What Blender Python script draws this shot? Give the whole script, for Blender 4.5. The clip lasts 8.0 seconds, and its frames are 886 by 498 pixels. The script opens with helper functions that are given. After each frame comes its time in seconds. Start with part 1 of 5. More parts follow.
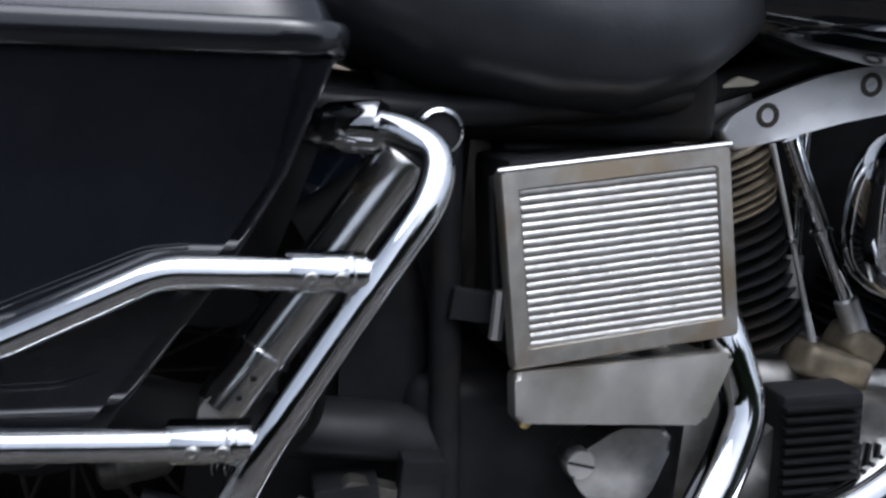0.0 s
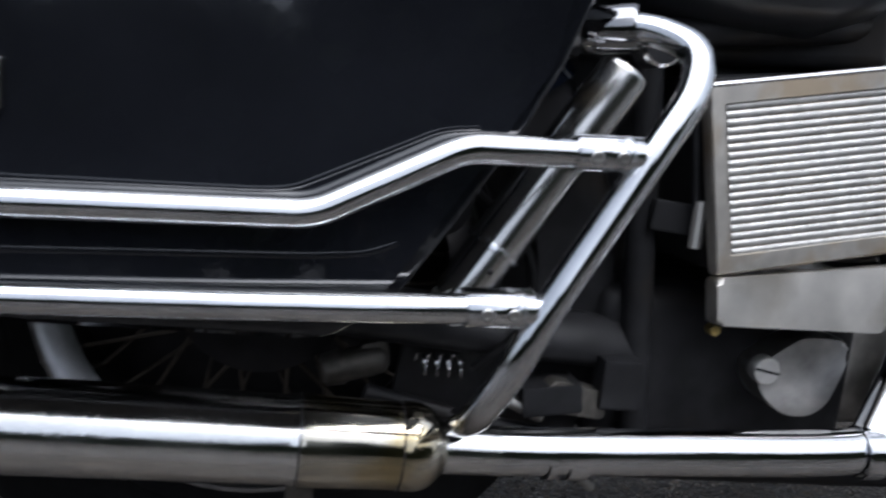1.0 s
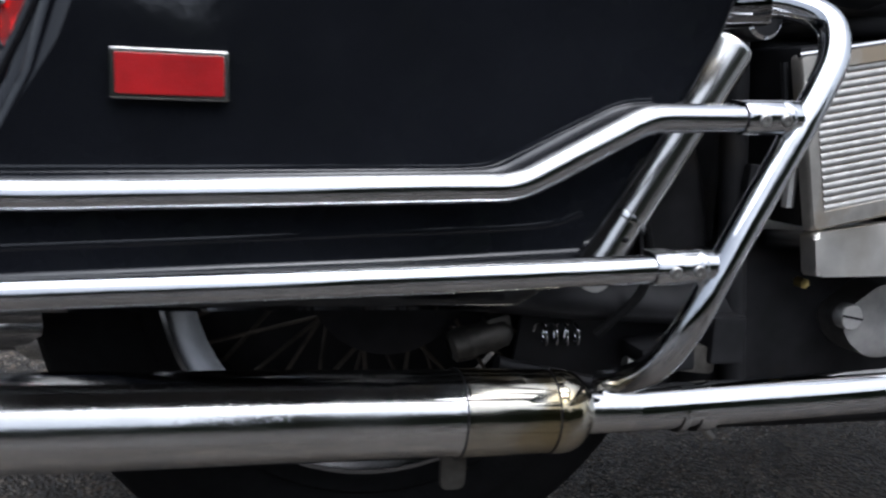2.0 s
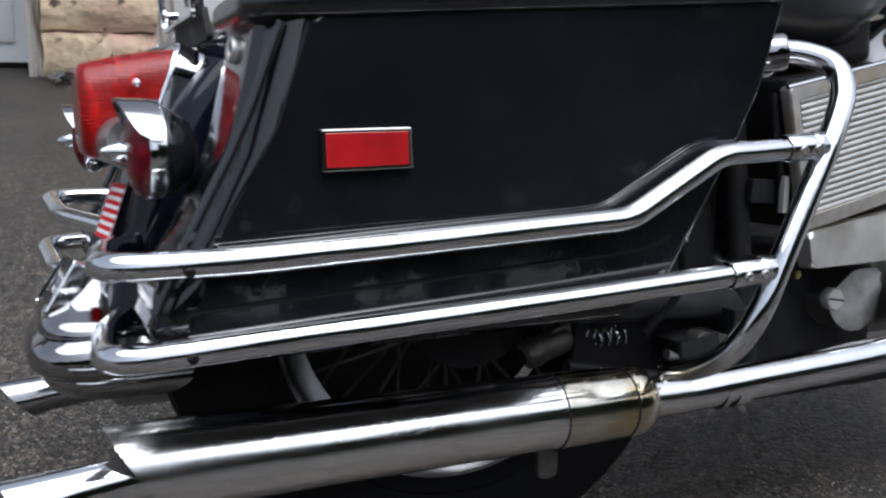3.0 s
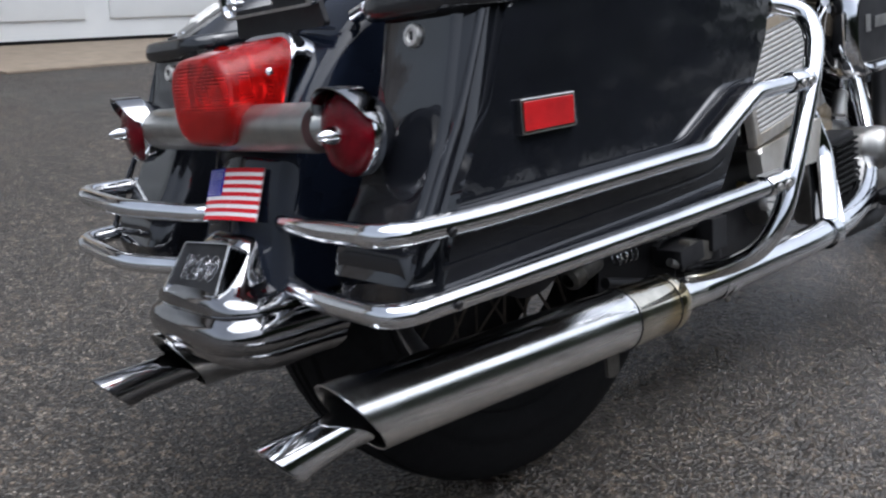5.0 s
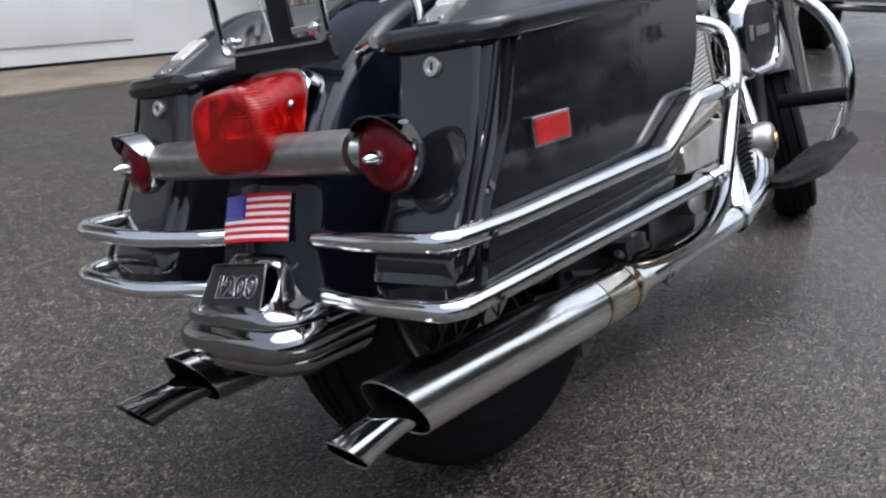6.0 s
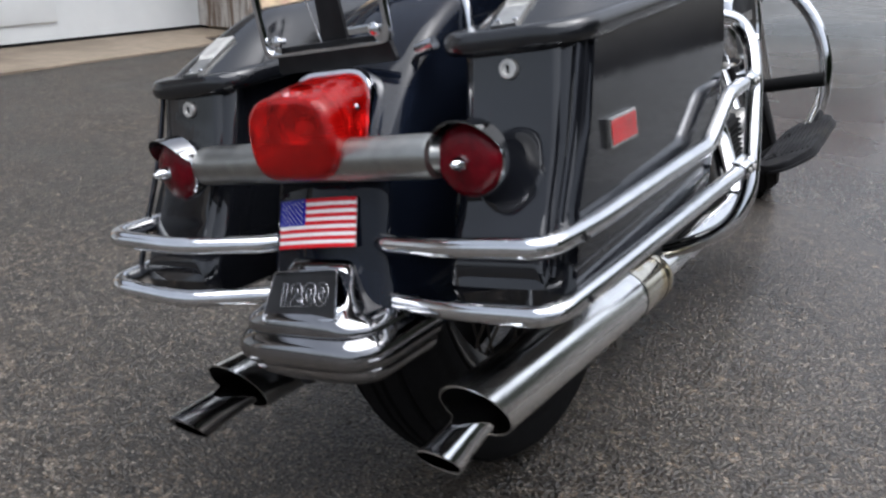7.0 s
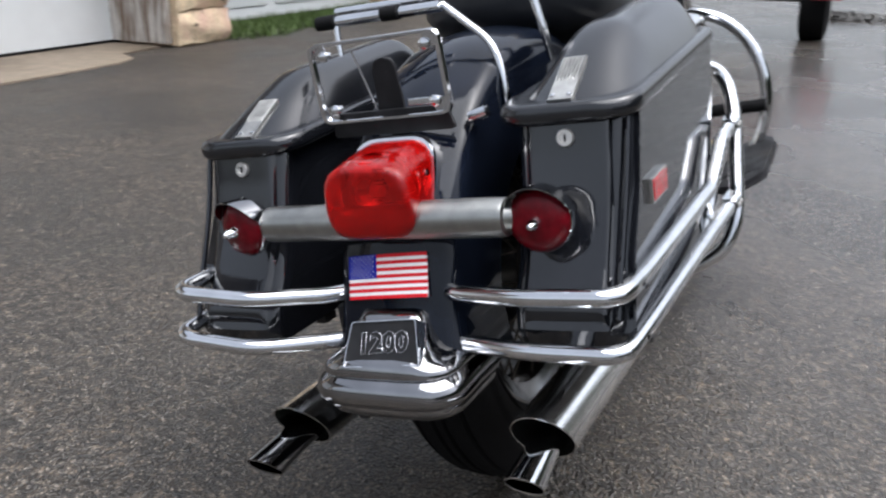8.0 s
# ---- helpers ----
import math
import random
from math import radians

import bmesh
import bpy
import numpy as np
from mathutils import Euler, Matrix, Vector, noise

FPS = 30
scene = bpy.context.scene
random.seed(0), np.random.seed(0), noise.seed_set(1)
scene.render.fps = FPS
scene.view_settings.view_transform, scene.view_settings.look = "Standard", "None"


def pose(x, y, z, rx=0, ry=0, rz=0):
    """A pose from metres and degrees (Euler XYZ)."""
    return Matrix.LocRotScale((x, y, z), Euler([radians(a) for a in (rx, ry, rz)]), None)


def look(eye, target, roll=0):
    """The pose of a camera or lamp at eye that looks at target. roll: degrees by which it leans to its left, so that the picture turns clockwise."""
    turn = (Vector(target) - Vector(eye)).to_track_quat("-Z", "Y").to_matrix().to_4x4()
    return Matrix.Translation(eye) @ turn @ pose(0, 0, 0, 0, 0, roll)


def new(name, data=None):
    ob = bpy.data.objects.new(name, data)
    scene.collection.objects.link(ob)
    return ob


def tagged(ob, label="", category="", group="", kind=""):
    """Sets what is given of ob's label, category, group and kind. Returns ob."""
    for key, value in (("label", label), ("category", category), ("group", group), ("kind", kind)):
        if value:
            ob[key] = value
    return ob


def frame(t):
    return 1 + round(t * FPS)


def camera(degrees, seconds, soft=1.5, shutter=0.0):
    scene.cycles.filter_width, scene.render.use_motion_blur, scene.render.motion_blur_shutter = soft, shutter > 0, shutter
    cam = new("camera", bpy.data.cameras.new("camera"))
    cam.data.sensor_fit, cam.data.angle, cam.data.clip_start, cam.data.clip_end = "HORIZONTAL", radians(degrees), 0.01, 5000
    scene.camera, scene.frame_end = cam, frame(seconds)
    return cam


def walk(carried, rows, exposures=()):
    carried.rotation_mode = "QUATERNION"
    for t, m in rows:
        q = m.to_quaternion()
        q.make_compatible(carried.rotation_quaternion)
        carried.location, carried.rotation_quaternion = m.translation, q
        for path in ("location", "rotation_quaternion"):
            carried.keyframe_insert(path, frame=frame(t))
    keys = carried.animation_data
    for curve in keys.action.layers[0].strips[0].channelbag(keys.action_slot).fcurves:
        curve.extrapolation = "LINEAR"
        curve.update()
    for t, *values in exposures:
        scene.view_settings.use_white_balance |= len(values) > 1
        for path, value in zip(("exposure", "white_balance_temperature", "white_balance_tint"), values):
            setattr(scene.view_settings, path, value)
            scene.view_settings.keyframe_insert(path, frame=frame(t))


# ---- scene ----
EXPOSURES = [(0.0, 0.48, 5750, 10), (0.5, 0.54, 5850, 10), (2.0, 0.54, 5850, 10), (3.5, 0.74, 5900, 10), (5.0, 0.88, 5900, 10), (6.5, 0.9, 6050, 10), (8.0, 1.15, 6130, 10)]
cam = camera(53.0, 8.0, soft=2.3, shutter=0.5)
PATH = [
    (0, (0.112, -0.755, 0.76), (0.511, 1.097, 0.119), 7.9),
    (0.5, (0.032, -0.788, 0.699), (0.474, 1.075, 0.123), 7.7),
    (1, (-0.066, -0.802, 0.679), (0.297, 1.053, 0.025), 8.0),
    (1.5, (-0.163, -0.809, 0.642), (0.23, 1.041, -0.008), 7.6),
    (2, (-0.268, -0.802, 0.65), (0.282, 1.012, 0.012), 6.0),
    (2.2, (-0.315, -0.79, 0.66), (0.284, 1.009, 0.023), 5.5),
    (3.3, (-0.574, -0.862, 0.698), (0.31, 0.836, 0.119), 3.5),
    (3.5, (-0.614, -0.87, 0.702), (0.303, 0.813, 0.129), 3.3),
    (4, (-0.681, -0.863, 0.7), (0.303, 0.78, 0.124), 3.2),
    (4.5, (-0.756, -0.791, 0.696), (0.434, 0.695, 0.084), 3.2),
    (5, (-0.878, -0.744, 0.707), (0.377, 0.662, 0.037), 1.8),
    (5.2, (-0.917, -0.735, 0.71), (0.39, 0.626, 0.049), 2.0),
    (6.3, (-1.111, -0.689, 0.735), (0.377, 0.486, 0.099), -0.0),
    (6.5, (-1.13, -0.672, 0.733), (0.35, 0.513, 0.096), 0.6),
    (7, (-1.157, -0.566, 0.754), (0.41, 0.474, 0.074), 0.6),
    (7.5, (-1.227, -0.502, 0.806), (0.365, 0.508, 0.14), 0.8),
    (8, (-1.33, -0.45, 0.848), (0.347, 0.402, 0.168), 0.5),
]
walk(cam, [(t, look(eye, target, roll)) for t, eye, target, roll in PATH], EXPOSURES)
# ---- world and light ----
world = bpy.data.worlds.new("overcast")
scene.world = world
world.use_nodes = True
wn, wl = world.node_tree.nodes, world.node_tree.links
sky = wn.new("ShaderNodeTexSky")
sky.sky_type, sky.sun_disc = "NISHITA", False
sky.sun_elevation, sky.sun_rotation = radians(68), radians(150)
sky.air_density, sky.dust_density, sky.ozone_density = 1.0, 6.0, 1.5
grey = wn.new("ShaderNodeHueSaturation")
grey.inputs["Saturation"].default_value = 0.34
wl.new(sky.outputs[0], grey.inputs["Color"])
wl.new(grey.outputs[0], wn["Background"].inputs["Color"])
wn["Background"].inputs["Strength"].default_value = 0.125
sun = new("sun", bpy.data.lights.new("sun", "SUN"))
sun.data.energy, sun.data.angle, sun.data.color = 1.4, radians(60), (1.0, 0.98, 0.96)
sun.matrix_world = look((0, 0, 10), (2.4, 0.8, 0))


# ---- materials ----
def material(name, colour, rough=0.5, metal=0.0, grain=0.0, grain_scale=60.0, bump=0.0, bump_scale=200.0, coat=0.0, spec=0.5, rough_var=0.0, second=None, second_scale=6.0, second_at=0.55):
    """A principled surface with variation at two scales, in object coordinates (metres)."""
    m = bpy.data.materials.new(name)
    m.use_nodes = True
    n, l = m.node_tree.nodes, m.node_tree.links
    p = n["Principled BSDF"]
    p.inputs["Metallic"].default_value, p.inputs["Roughness"].default_value = metal, rough
    p.inputs["Coat Weight"].default_value, p.inputs["Coat Roughness"].default_value = coat, 0.03
    p.inputs["Specular IOR Level"].default_value = spec
    where = n.new("ShaderNodeTexCoord")

    def noise_at(scale, detail=4.0):
        t = n.new("ShaderNodeTexNoise")
        t.inputs["Scale"].default_value, t.inputs["Detail"].default_value = scale, detail
        l.new(where.outputs["Object"], t.inputs["Vector"])
        return t

    def ramp(source, a, b, ca, cb):
        r = n.new("ShaderNodeValToRGB")
        r.color_ramp.elements[0].position, r.color_ramp.elements[1].position = a, b
        r.color_ramp.elements[0].color, r.color_ramp.elements[1].color = ca, cb
        l.new(source, r.inputs["Fac"])
        return r.outputs["Color"]

    base = (*colour, 1)
    low = tuple(c * (1 - grain) for c in colour) + (1,)
    out = ramp(noise_at(grain_scale).outputs["Fac"], 0.3, 0.7, low, base)
    if second:
        mix = n.new("ShaderNodeMix")
        mix.data_type = "RGBA"
        l.new(ramp(noise_at(second_scale, 6).outputs["Fac"], second_at, second_at + 0.14, (0, 0, 0, 1), (1, 1, 1, 1)), mix.inputs["Factor"])
        l.new(out, mix.inputs["A"])
        mix.inputs["B"].default_value = (*second, 1)
        out = mix.outputs["Result"]
    l.new(out, p.inputs["Base Color"])
    if rough_var:
        lo, hi = max(0.0, rough - rough_var), rough + rough_var
        l.new(ramp(noise_at(grain_scale * 0.4, 5).outputs["Fac"], 0.35, 0.7, (lo, lo, lo, 1), (hi, hi, hi, 1)), p.inputs["Roughness"])
    if bump:
        b = n.new("ShaderNodeBump")
        b.inputs["Strength"].default_value, b.inputs["Distance"].default_value = bump, 0.002
        l.new(noise_at(bump_scale, 3).outputs["Fac"], b.inputs["Height"])
        l.new(b.outputs["Normal"], p.inputs["Normal"])
    return m


CHROME = material("chrome", (0.80, 0.81, 0.83), 0.07, 1.0, grain=0.12, grain_scale=30, rough_var=0.05, bump=0.015, bump_scale=400)
def wet_chrome():
    """Chrome beaded with small drops in patches."""
    m = material("wet_chrome", (0.90, 0.90, 0.89), 0.16, 1.0, grain=0.15, grain_scale=24, rough_var=0.05)
    n, l = m.node_tree.nodes, m.node_tree.links
    where, cells, patch = n.new("ShaderNodeTexCoord"), n.new("ShaderNodeTexVoronoi"), n.new("ShaderNodeTexNoise")
    cells.inputs["Scale"].default_value, patch.inputs["Scale"].default_value = 330, 12
    drop, area, both, b = n.new("ShaderNodeMapRange"), n.new("ShaderNodeMapRange"), n.new("ShaderNodeMath"), n.new("ShaderNodeBump")
    for t in (cells, patch):
        l.new(where.outputs["Object"], t.inputs["Vector"])
    drop.inputs["From Min"].default_value, drop.inputs["From Max"].default_value = 0.42, 0.12
    area.inputs["From Min"].default_value, area.inputs["From Max"].default_value = 0.36, 0.62
    l.new(cells.outputs["Distance"], drop.inputs["Value"])
    l.new(patch.outputs["Fac"], area.inputs["Value"])
    both.operation = "MULTIPLY"
    l.new(drop.outputs[0], both.inputs[0])
    l.new(area.outputs[0], both.inputs[1])
    l.new(both.outputs[0], b.inputs["Height"])
    b.inputs["Strength"].default_value, b.inputs["Distance"].default_value = 0.15, 0.0006
    l.new(b.outputs["Normal"], n["Principled BSDF"].inputs["Normal"])
    return m


WET_CHROME = wet_chrome()
CHROME_HOT = material("heat_stained_chrome", (0.74, 0.70, 0.60), 0.13, 1.0, grain=0.25, grain_scale=40, rough_var=0.06, second=(0.50, 0.41, 0.24), second_scale=14, second_at=0.52)
STEEL = material("polished_aluminium", (0.72, 0.71, 0.69), 0.5, 1.0, grain=0.10, grain_scale=150, rough_var=0.04, bump=0.08, bump_scale=420, second=(0.71, 0.69, 0.65), second_scale=7, second_at=0.46)
SHOCK_SILVER = material("dull_silver_tube", (0.66, 0.66, 0.65), 0.20, 1.0, grain=0.15, grain_scale=30, rough_var=0.06, second=(0.58, 0.50, 0.36), second_scale=12, second_at=0.55)
RIM_STEEL = material("dull_grey_rim", (0.27, 0.27, 0.28), 0.22, 1.0, grain=0.25, grain_scale=30, rough_var=0.06)
RIB_STEEL = material("worn_rib_metal", (0.54, 0.53, 0.51), 0.5, 1.0, grain=0.25, grain_scale=90, rough_var=0.06, bump=0.1, bump_scale=420)
CREAM = material("cream_plastic", (0.62, 0.56, 0.44), 0.5, 0, grain=0.1, grain_scale=40)
STAINED_STEEL = material("stained_aluminium", (0.64, 0.61, 0.56), 0.5, 1.0, grain=0.22, grain_scale=60, rough_var=0.05, bump=0.08, bump_scale=420, second=(0.48, 0.40, 0.30), second_scale=16, second_at=0.44)
DULL_PLATE = material("dull_polished_plate", (0.84, 0.81, 0.76), 0.48, 1.0, grain=0.12, grain_scale=40, rough_var=0.06, bump=0.06, bump_scale=300, second=(0.60, 0.56, 0.49), second_scale=9, second_at=0.5)
DARK_CAST = material("grimy_cast_metal", (0.15, 0.14, 0.125), 0.5, 0.7, grain=0.5, grain_scale=60, bump=0.2, bump_scale=400, second=(0.06, 0.055, 0.05), second_scale=30)
# Chrome with a dark base: dark surroundings' reflection is put into its colour.
TIP_CHROME = material("dark_reflection_chrome", (0.37, 0.37, 0.38), 0.06, 1.0, grain=0.2, grain_scale=30, rough_var=0.05, bump=0.02, bump_scale=300)
AGED_CHROME = material("dulled_chrome", (0.80, 0.79, 0.76), 0.17, 1.0, grain=0.25, grain_scale=26, rough_var=0.06, bump=0.04, bump_scale=300)
RAW_ALLOY = material("brushed_alloy", (0.88, 0.88, 0.89), 0.42, 1.0, grain=0.12, grain_scale=35, rough_var=0.08, bump=0.03, bump_scale=400)
ALLOY = material("cast_alloy", (0.50, 0.49, 0.47), 0.42, 1.0, grain=0.35, grain_scale=45, rough_var=0.1, bump=0.2, bump_scale=500)
BAR = material("brushed_light_bar", (0.42, 0.42, 0.40), 0.36, 1.0, grain=0.2, grain_scale=60, rough_var=0.08, bump=0.04, bump_scale=600)
LATCH = material("dull_zinc", (0.46, 0.46, 0.45), 0.46, 1.0, grain=0.3, grain_scale=70, rough_var=0.1, bump=0.05, bump_scale=500)
# Lower specular than the bags' paint stands in for the fender's dark reflections.
FENDER_PAINT = material("dim_reflection_black_paint", (0.0065, 0.0090, 0.0165), 0.05, 0.0, grain=0.5, grain_scale=14, rough_var=0.03, spec=0.3)
PAINT = material("black_gloss_paint", (0.0098, 0.0107, 0.0140), 0.06, 0.0, grain=0.4, grain_scale=8, rough_var=0.03, spec=0.75, bump=0.05, bump_scale=55)
LID_PAINT = material("dull_black_paint", (0.010, 0.011, 0.014), 0.19, 0.0, grain=0.5, grain_scale=10, rough_var=0.06, spec=0.8, bump=0.05, bump_scale=55)
SATIN = material("black_satin_steel", (0.020, 0.020, 0.022), 0.5, 0.0, grain=0.5, grain_scale=30, rough_var=0.15, spec=0.2, second=(0.020, 0.017, 0.014), second_scale=9)
RUBBER = material("black_rubber", (0.007, 0.007, 0.0075), 0.75, 0.0, spec=0.15, grain=0.4, grain_scale=90, bump=0.3, bump_scale=300)
VINYL = material("black_seat_vinyl", (0.030, 0.032, 0.037), 0.36, 0.0, grain=0.3, grain_scale=25, rough_var=0.08, bump=0.12, bump_scale=160)
FINS = material("heat_browned_fins", (0.34, 0.28, 0.20), 0.5, 0.6, grain=0.5, grain_scale=40, second=(0.10, 0.085, 0.07), second_scale=20)
OLD_STEEL = material("sooty_steel", (0.10, 0.085, 0.07), 0.5, 0.6, grain=0.5, grain_scale=60, second=(0.04, 0.035, 0.03), second_scale=30)
BRASS = material("dull_brass", (0.55, 0.42, 0.16), 0.35, 1.0, grain=0.3, grain_scale=60)
STAR_WHITE = material("white_vinyl_print", (0.90, 0.88, 0.87), 0.5, 0, grain=0.05, spec=0.25)
FLAG_RED = material("red_vinyl_print", (0.66, 0.015, 0.025), 0.5, 0, grain=0.1, spec=0.15)
FLAG_BLUE = material("blue_vinyl_print", (0.008, 0.016, 0.30), 0.5, 0, grain=0.1, spec=0.12)
REFLECT = material("red_reflector", (0.52, 0.008, 0.011), 0.22, 0, grain=0.45, grain_scale=28, coat=0.6, bump=0.25, bump_scale=900)
DARK_RED = material("dark_red_lens", (0.13, 0.003, 0.008), 0.16, 0, spec=0.22, grain=0.4, grain_scale=70, bump=0.25, bump_scale=500)


def lens_material():
    """Ribbed translucent red plastic."""
    m = material("red_tail_lens", (0.72, 0.006, 0.005), 0.05, 0, grain=0.25, grain_scale=34, second=(0.85, 0.014, 0.010), second_scale=16, second_at=0.56)
    n, l = m.node_tree.nodes, m.node_tree.links
    p = n["Principled BSDF"]
    p.inputs["Transmission Weight"].default_value = 0.72
    p.inputs["IOR"].default_value = 1.4
    wave, where, b = n.new("ShaderNodeTexWave"), n.new("ShaderNodeTexCoord"), n.new("ShaderNodeBump")
    wave.inputs["Scale"].default_value = 90
    wave.bands_direction = "Z"
    l.new(where.outputs["Object"], wave.inputs["Vector"])
    l.new(wave.outputs["Fac"], b.inputs["Height"])
    b.inputs["Strength"].default_value, b.inputs["Distance"].default_value = 0.2, 0.001
    l.new(b.outputs["Normal"], p.inputs["Normal"])
    return m


LENS = lens_material()


def asphalt_material():
    """Wet, worn asphalt: dark binder, pale and brown grit, damp glossy patches."""
    m = bpy.data.materials.new("wet_asphalt")
    m.use_nodes = True
    n, l = m.node_tree.nodes, m.node_tree.links
    p = n["Principled BSDF"]
    where = n.new("ShaderNodeTexCoord")

    def node(kind, **values):
        t = n.new(kind)
        for key, value in values.items():
            t.inputs[key].default_value = value
        if "Vector" in t.inputs and kind.startswith("ShaderNodeTex"):
            l.new(where.outputs["Object"], t.inputs["Vector"])
        return t

    grit = node("ShaderNodeTexVoronoi", Scale=150.0)
    stones = node("ShaderNodeTexVoronoi", Scale=62.0)
    size = node("ShaderNodeTexNoise", Scale=70.0, Detail=4.0)
    patch = node("ShaderNodeTexNoise", Scale=1.3, Detail=5.0)
    tone = n.new("ShaderNodeValToRGB")
    tone.color_ramp.elements[0].position, tone.color_ramp.elements[0].color = 0.1, (0.010, 0.0093, 0.0086, 1)
    tone.color_ramp.elements[1].position, tone.color_ramp.elements[1].color = 0.86, (0.135, 0.115, 0.095, 1)
    e = tone.color_ramp.elements.new(0.6)
    e.color = (0.024, 0.0206, 0.0173, 1)
    both = n.new("ShaderNodeMix")
    both.data_type = "RGBA"
    both.inputs["Factor"].default_value = 0.42
    l.new(grit.outputs["Color"], both.inputs["A"])
    l.new(stones.outputs["Color"], both.inputs["B"])
    l.new(both.outputs["Result"], tone.inputs["Fac"])
    worn = n.new("ShaderNodeMix")
    worn.data_type, worn.blend_type = "RGBA", "MULTIPLY"
    worn.inputs["Factor"].default_value = 0.8
    big = n.new("ShaderNodeValToRGB")
    big.color_ramp.elements[0].position, big.color_ramp.elements[0].color = 0.35, (0.52, 0.50, 0.48, 1)
    big.color_ramp.elements[1].position, big.color_ramp.elements[1].color = 0.7, (1.36, 1.27, 1.15, 1)
    l.new(patch.outputs["Fac"], big.inputs["Fac"])
    l.new(tone.outputs["Color"], worn.inputs["A"])
    l.new(big.outputs["Color"], worn.inputs["B"])
    # clots of coarser, paler stone
    clot, clot_tone, mottled = node("ShaderNodeTexNoise", Scale=38.0, Detail=7.0, Roughness=0.7), n.new("ShaderNodeValToRGB"), n.new("ShaderNodeMix")
    clot_tone.color_ramp.elements[0].position, clot_tone.color_ramp.elements[0].color = 0.38, (0.42, 0.41, 0.40, 1)
    clot_tone.color_ramp.elements[1].position, clot_tone.color_ramp.elements[1].color = 0.66, (1.9, 1.8, 1.68, 1)
    l.new(clot.outputs["Fac"], clot_tone.inputs["Fac"])
    mottled.data_type, mottled.blend_type = "RGBA", "MULTIPLY"
    mottled.inputs["Factor"].default_value = 1.0
    l.new(worn.outputs["Result"], mottled.inputs["A"])
    l.new(clot_tone.outputs["Color"], mottled.inputs["B"])
    l.new(mottled.outputs["Result"], p.inputs["Base Color"])
    wet = n.new("ShaderNodeMapRange")
    wet.inputs["From Min"].default_value, wet.inputs["From Max"].default_value = 0.35, 0.7
    wet.inputs["To Min"].default_value, wet.inputs["To Max"].default_value = 0.05, 0.32
    l.new(patch.outputs["Fac"], wet.inputs["Value"])
    # drier towards the garage, wetter out on the open driveway
    split, dry, sum_up = n.new("ShaderNodeSeparateXYZ"), n.new("ShaderNodeMapRange"), n.new("ShaderNodeMath")
    l.new(where.outputs["Object"], split.inputs[0])
    across, slant = n.new("ShaderNodeMath"), n.new("ShaderNodeMath")
    across.operation, slant.operation = "MULTIPLY", "SUBTRACT"
    across.inputs[1].default_value = 0.35
    l.new(split.outputs["X"], across.inputs[0])
    l.new(split.outputs["Y"], slant.inputs[0])
    l.new(across.outputs[0], slant.inputs[1])
    l.new(slant.outputs[0], dry.inputs["Value"])
    dry.inputs["From Min"].default_value, dry.inputs["From Max"].default_value = -0.6, 1.6
    dry.inputs["To Min"].default_value, dry.inputs["To Max"].default_value = 0.08, 0.40
    l.new(dry.outputs[0], sum_up.inputs[0])
    l.new(wet.outputs["Result"], sum_up.inputs[1])
    l.new(sum_up.outputs[0], p.inputs["Roughness"])
    b = n.new("ShaderNodeBump")
    b.inputs["Strength"].default_value, b.inputs["Distance"].default_value = 1.0, 0.005
    mix = n.new("ShaderNodeMath")
    mix.operation = "ADD"
    l.new(grit.outputs["Distance"], mix.inputs[0])
    l.new(size.outputs["Fac"], mix.inputs[1])
    l.new(mix.outputs[0], b.inputs["Height"])
    l.new(b.outputs["Normal"], p.inputs["Normal"])
    # thin film of standing water
    film_weight = n.new("ShaderNodeMapRange")
    film_weight.inputs["From Min"].default_value, film_weight.inputs["From Max"].default_value = -1.6, 0.8
    film_weight.inputs["To Min"].default_value, film_weight.inputs["To Max"].default_value = 0.65, 0.06
    l.new(slant.outputs[0], film_weight.inputs["Value"])
    l.new(film_weight.outputs[0], p.inputs["Coat Weight"])
    p.inputs["Coat Roughness"].default_value, p.inputs["Coat IOR"].default_value = 0.18, 1.33
    return m


ASPHALT = asphalt_material()
CONCRETE = material("stained_concrete", (0.24, 0.19, 0.14), 0.6, 0, grain=0.3, grain_scale=12, bump=0.4, bump_scale=90, second=(0.13, 0.10, 0.07), second_scale=1.6, second_at=0.5)
DOOR_WHITE = material("white_door_paint", (0.74, 0.76, 0.76), 0.4, 0, grain=0.06, grain_scale=5, rough_var=0.1, second=(0.66, 0.68, 0.68), second_scale=1.5)


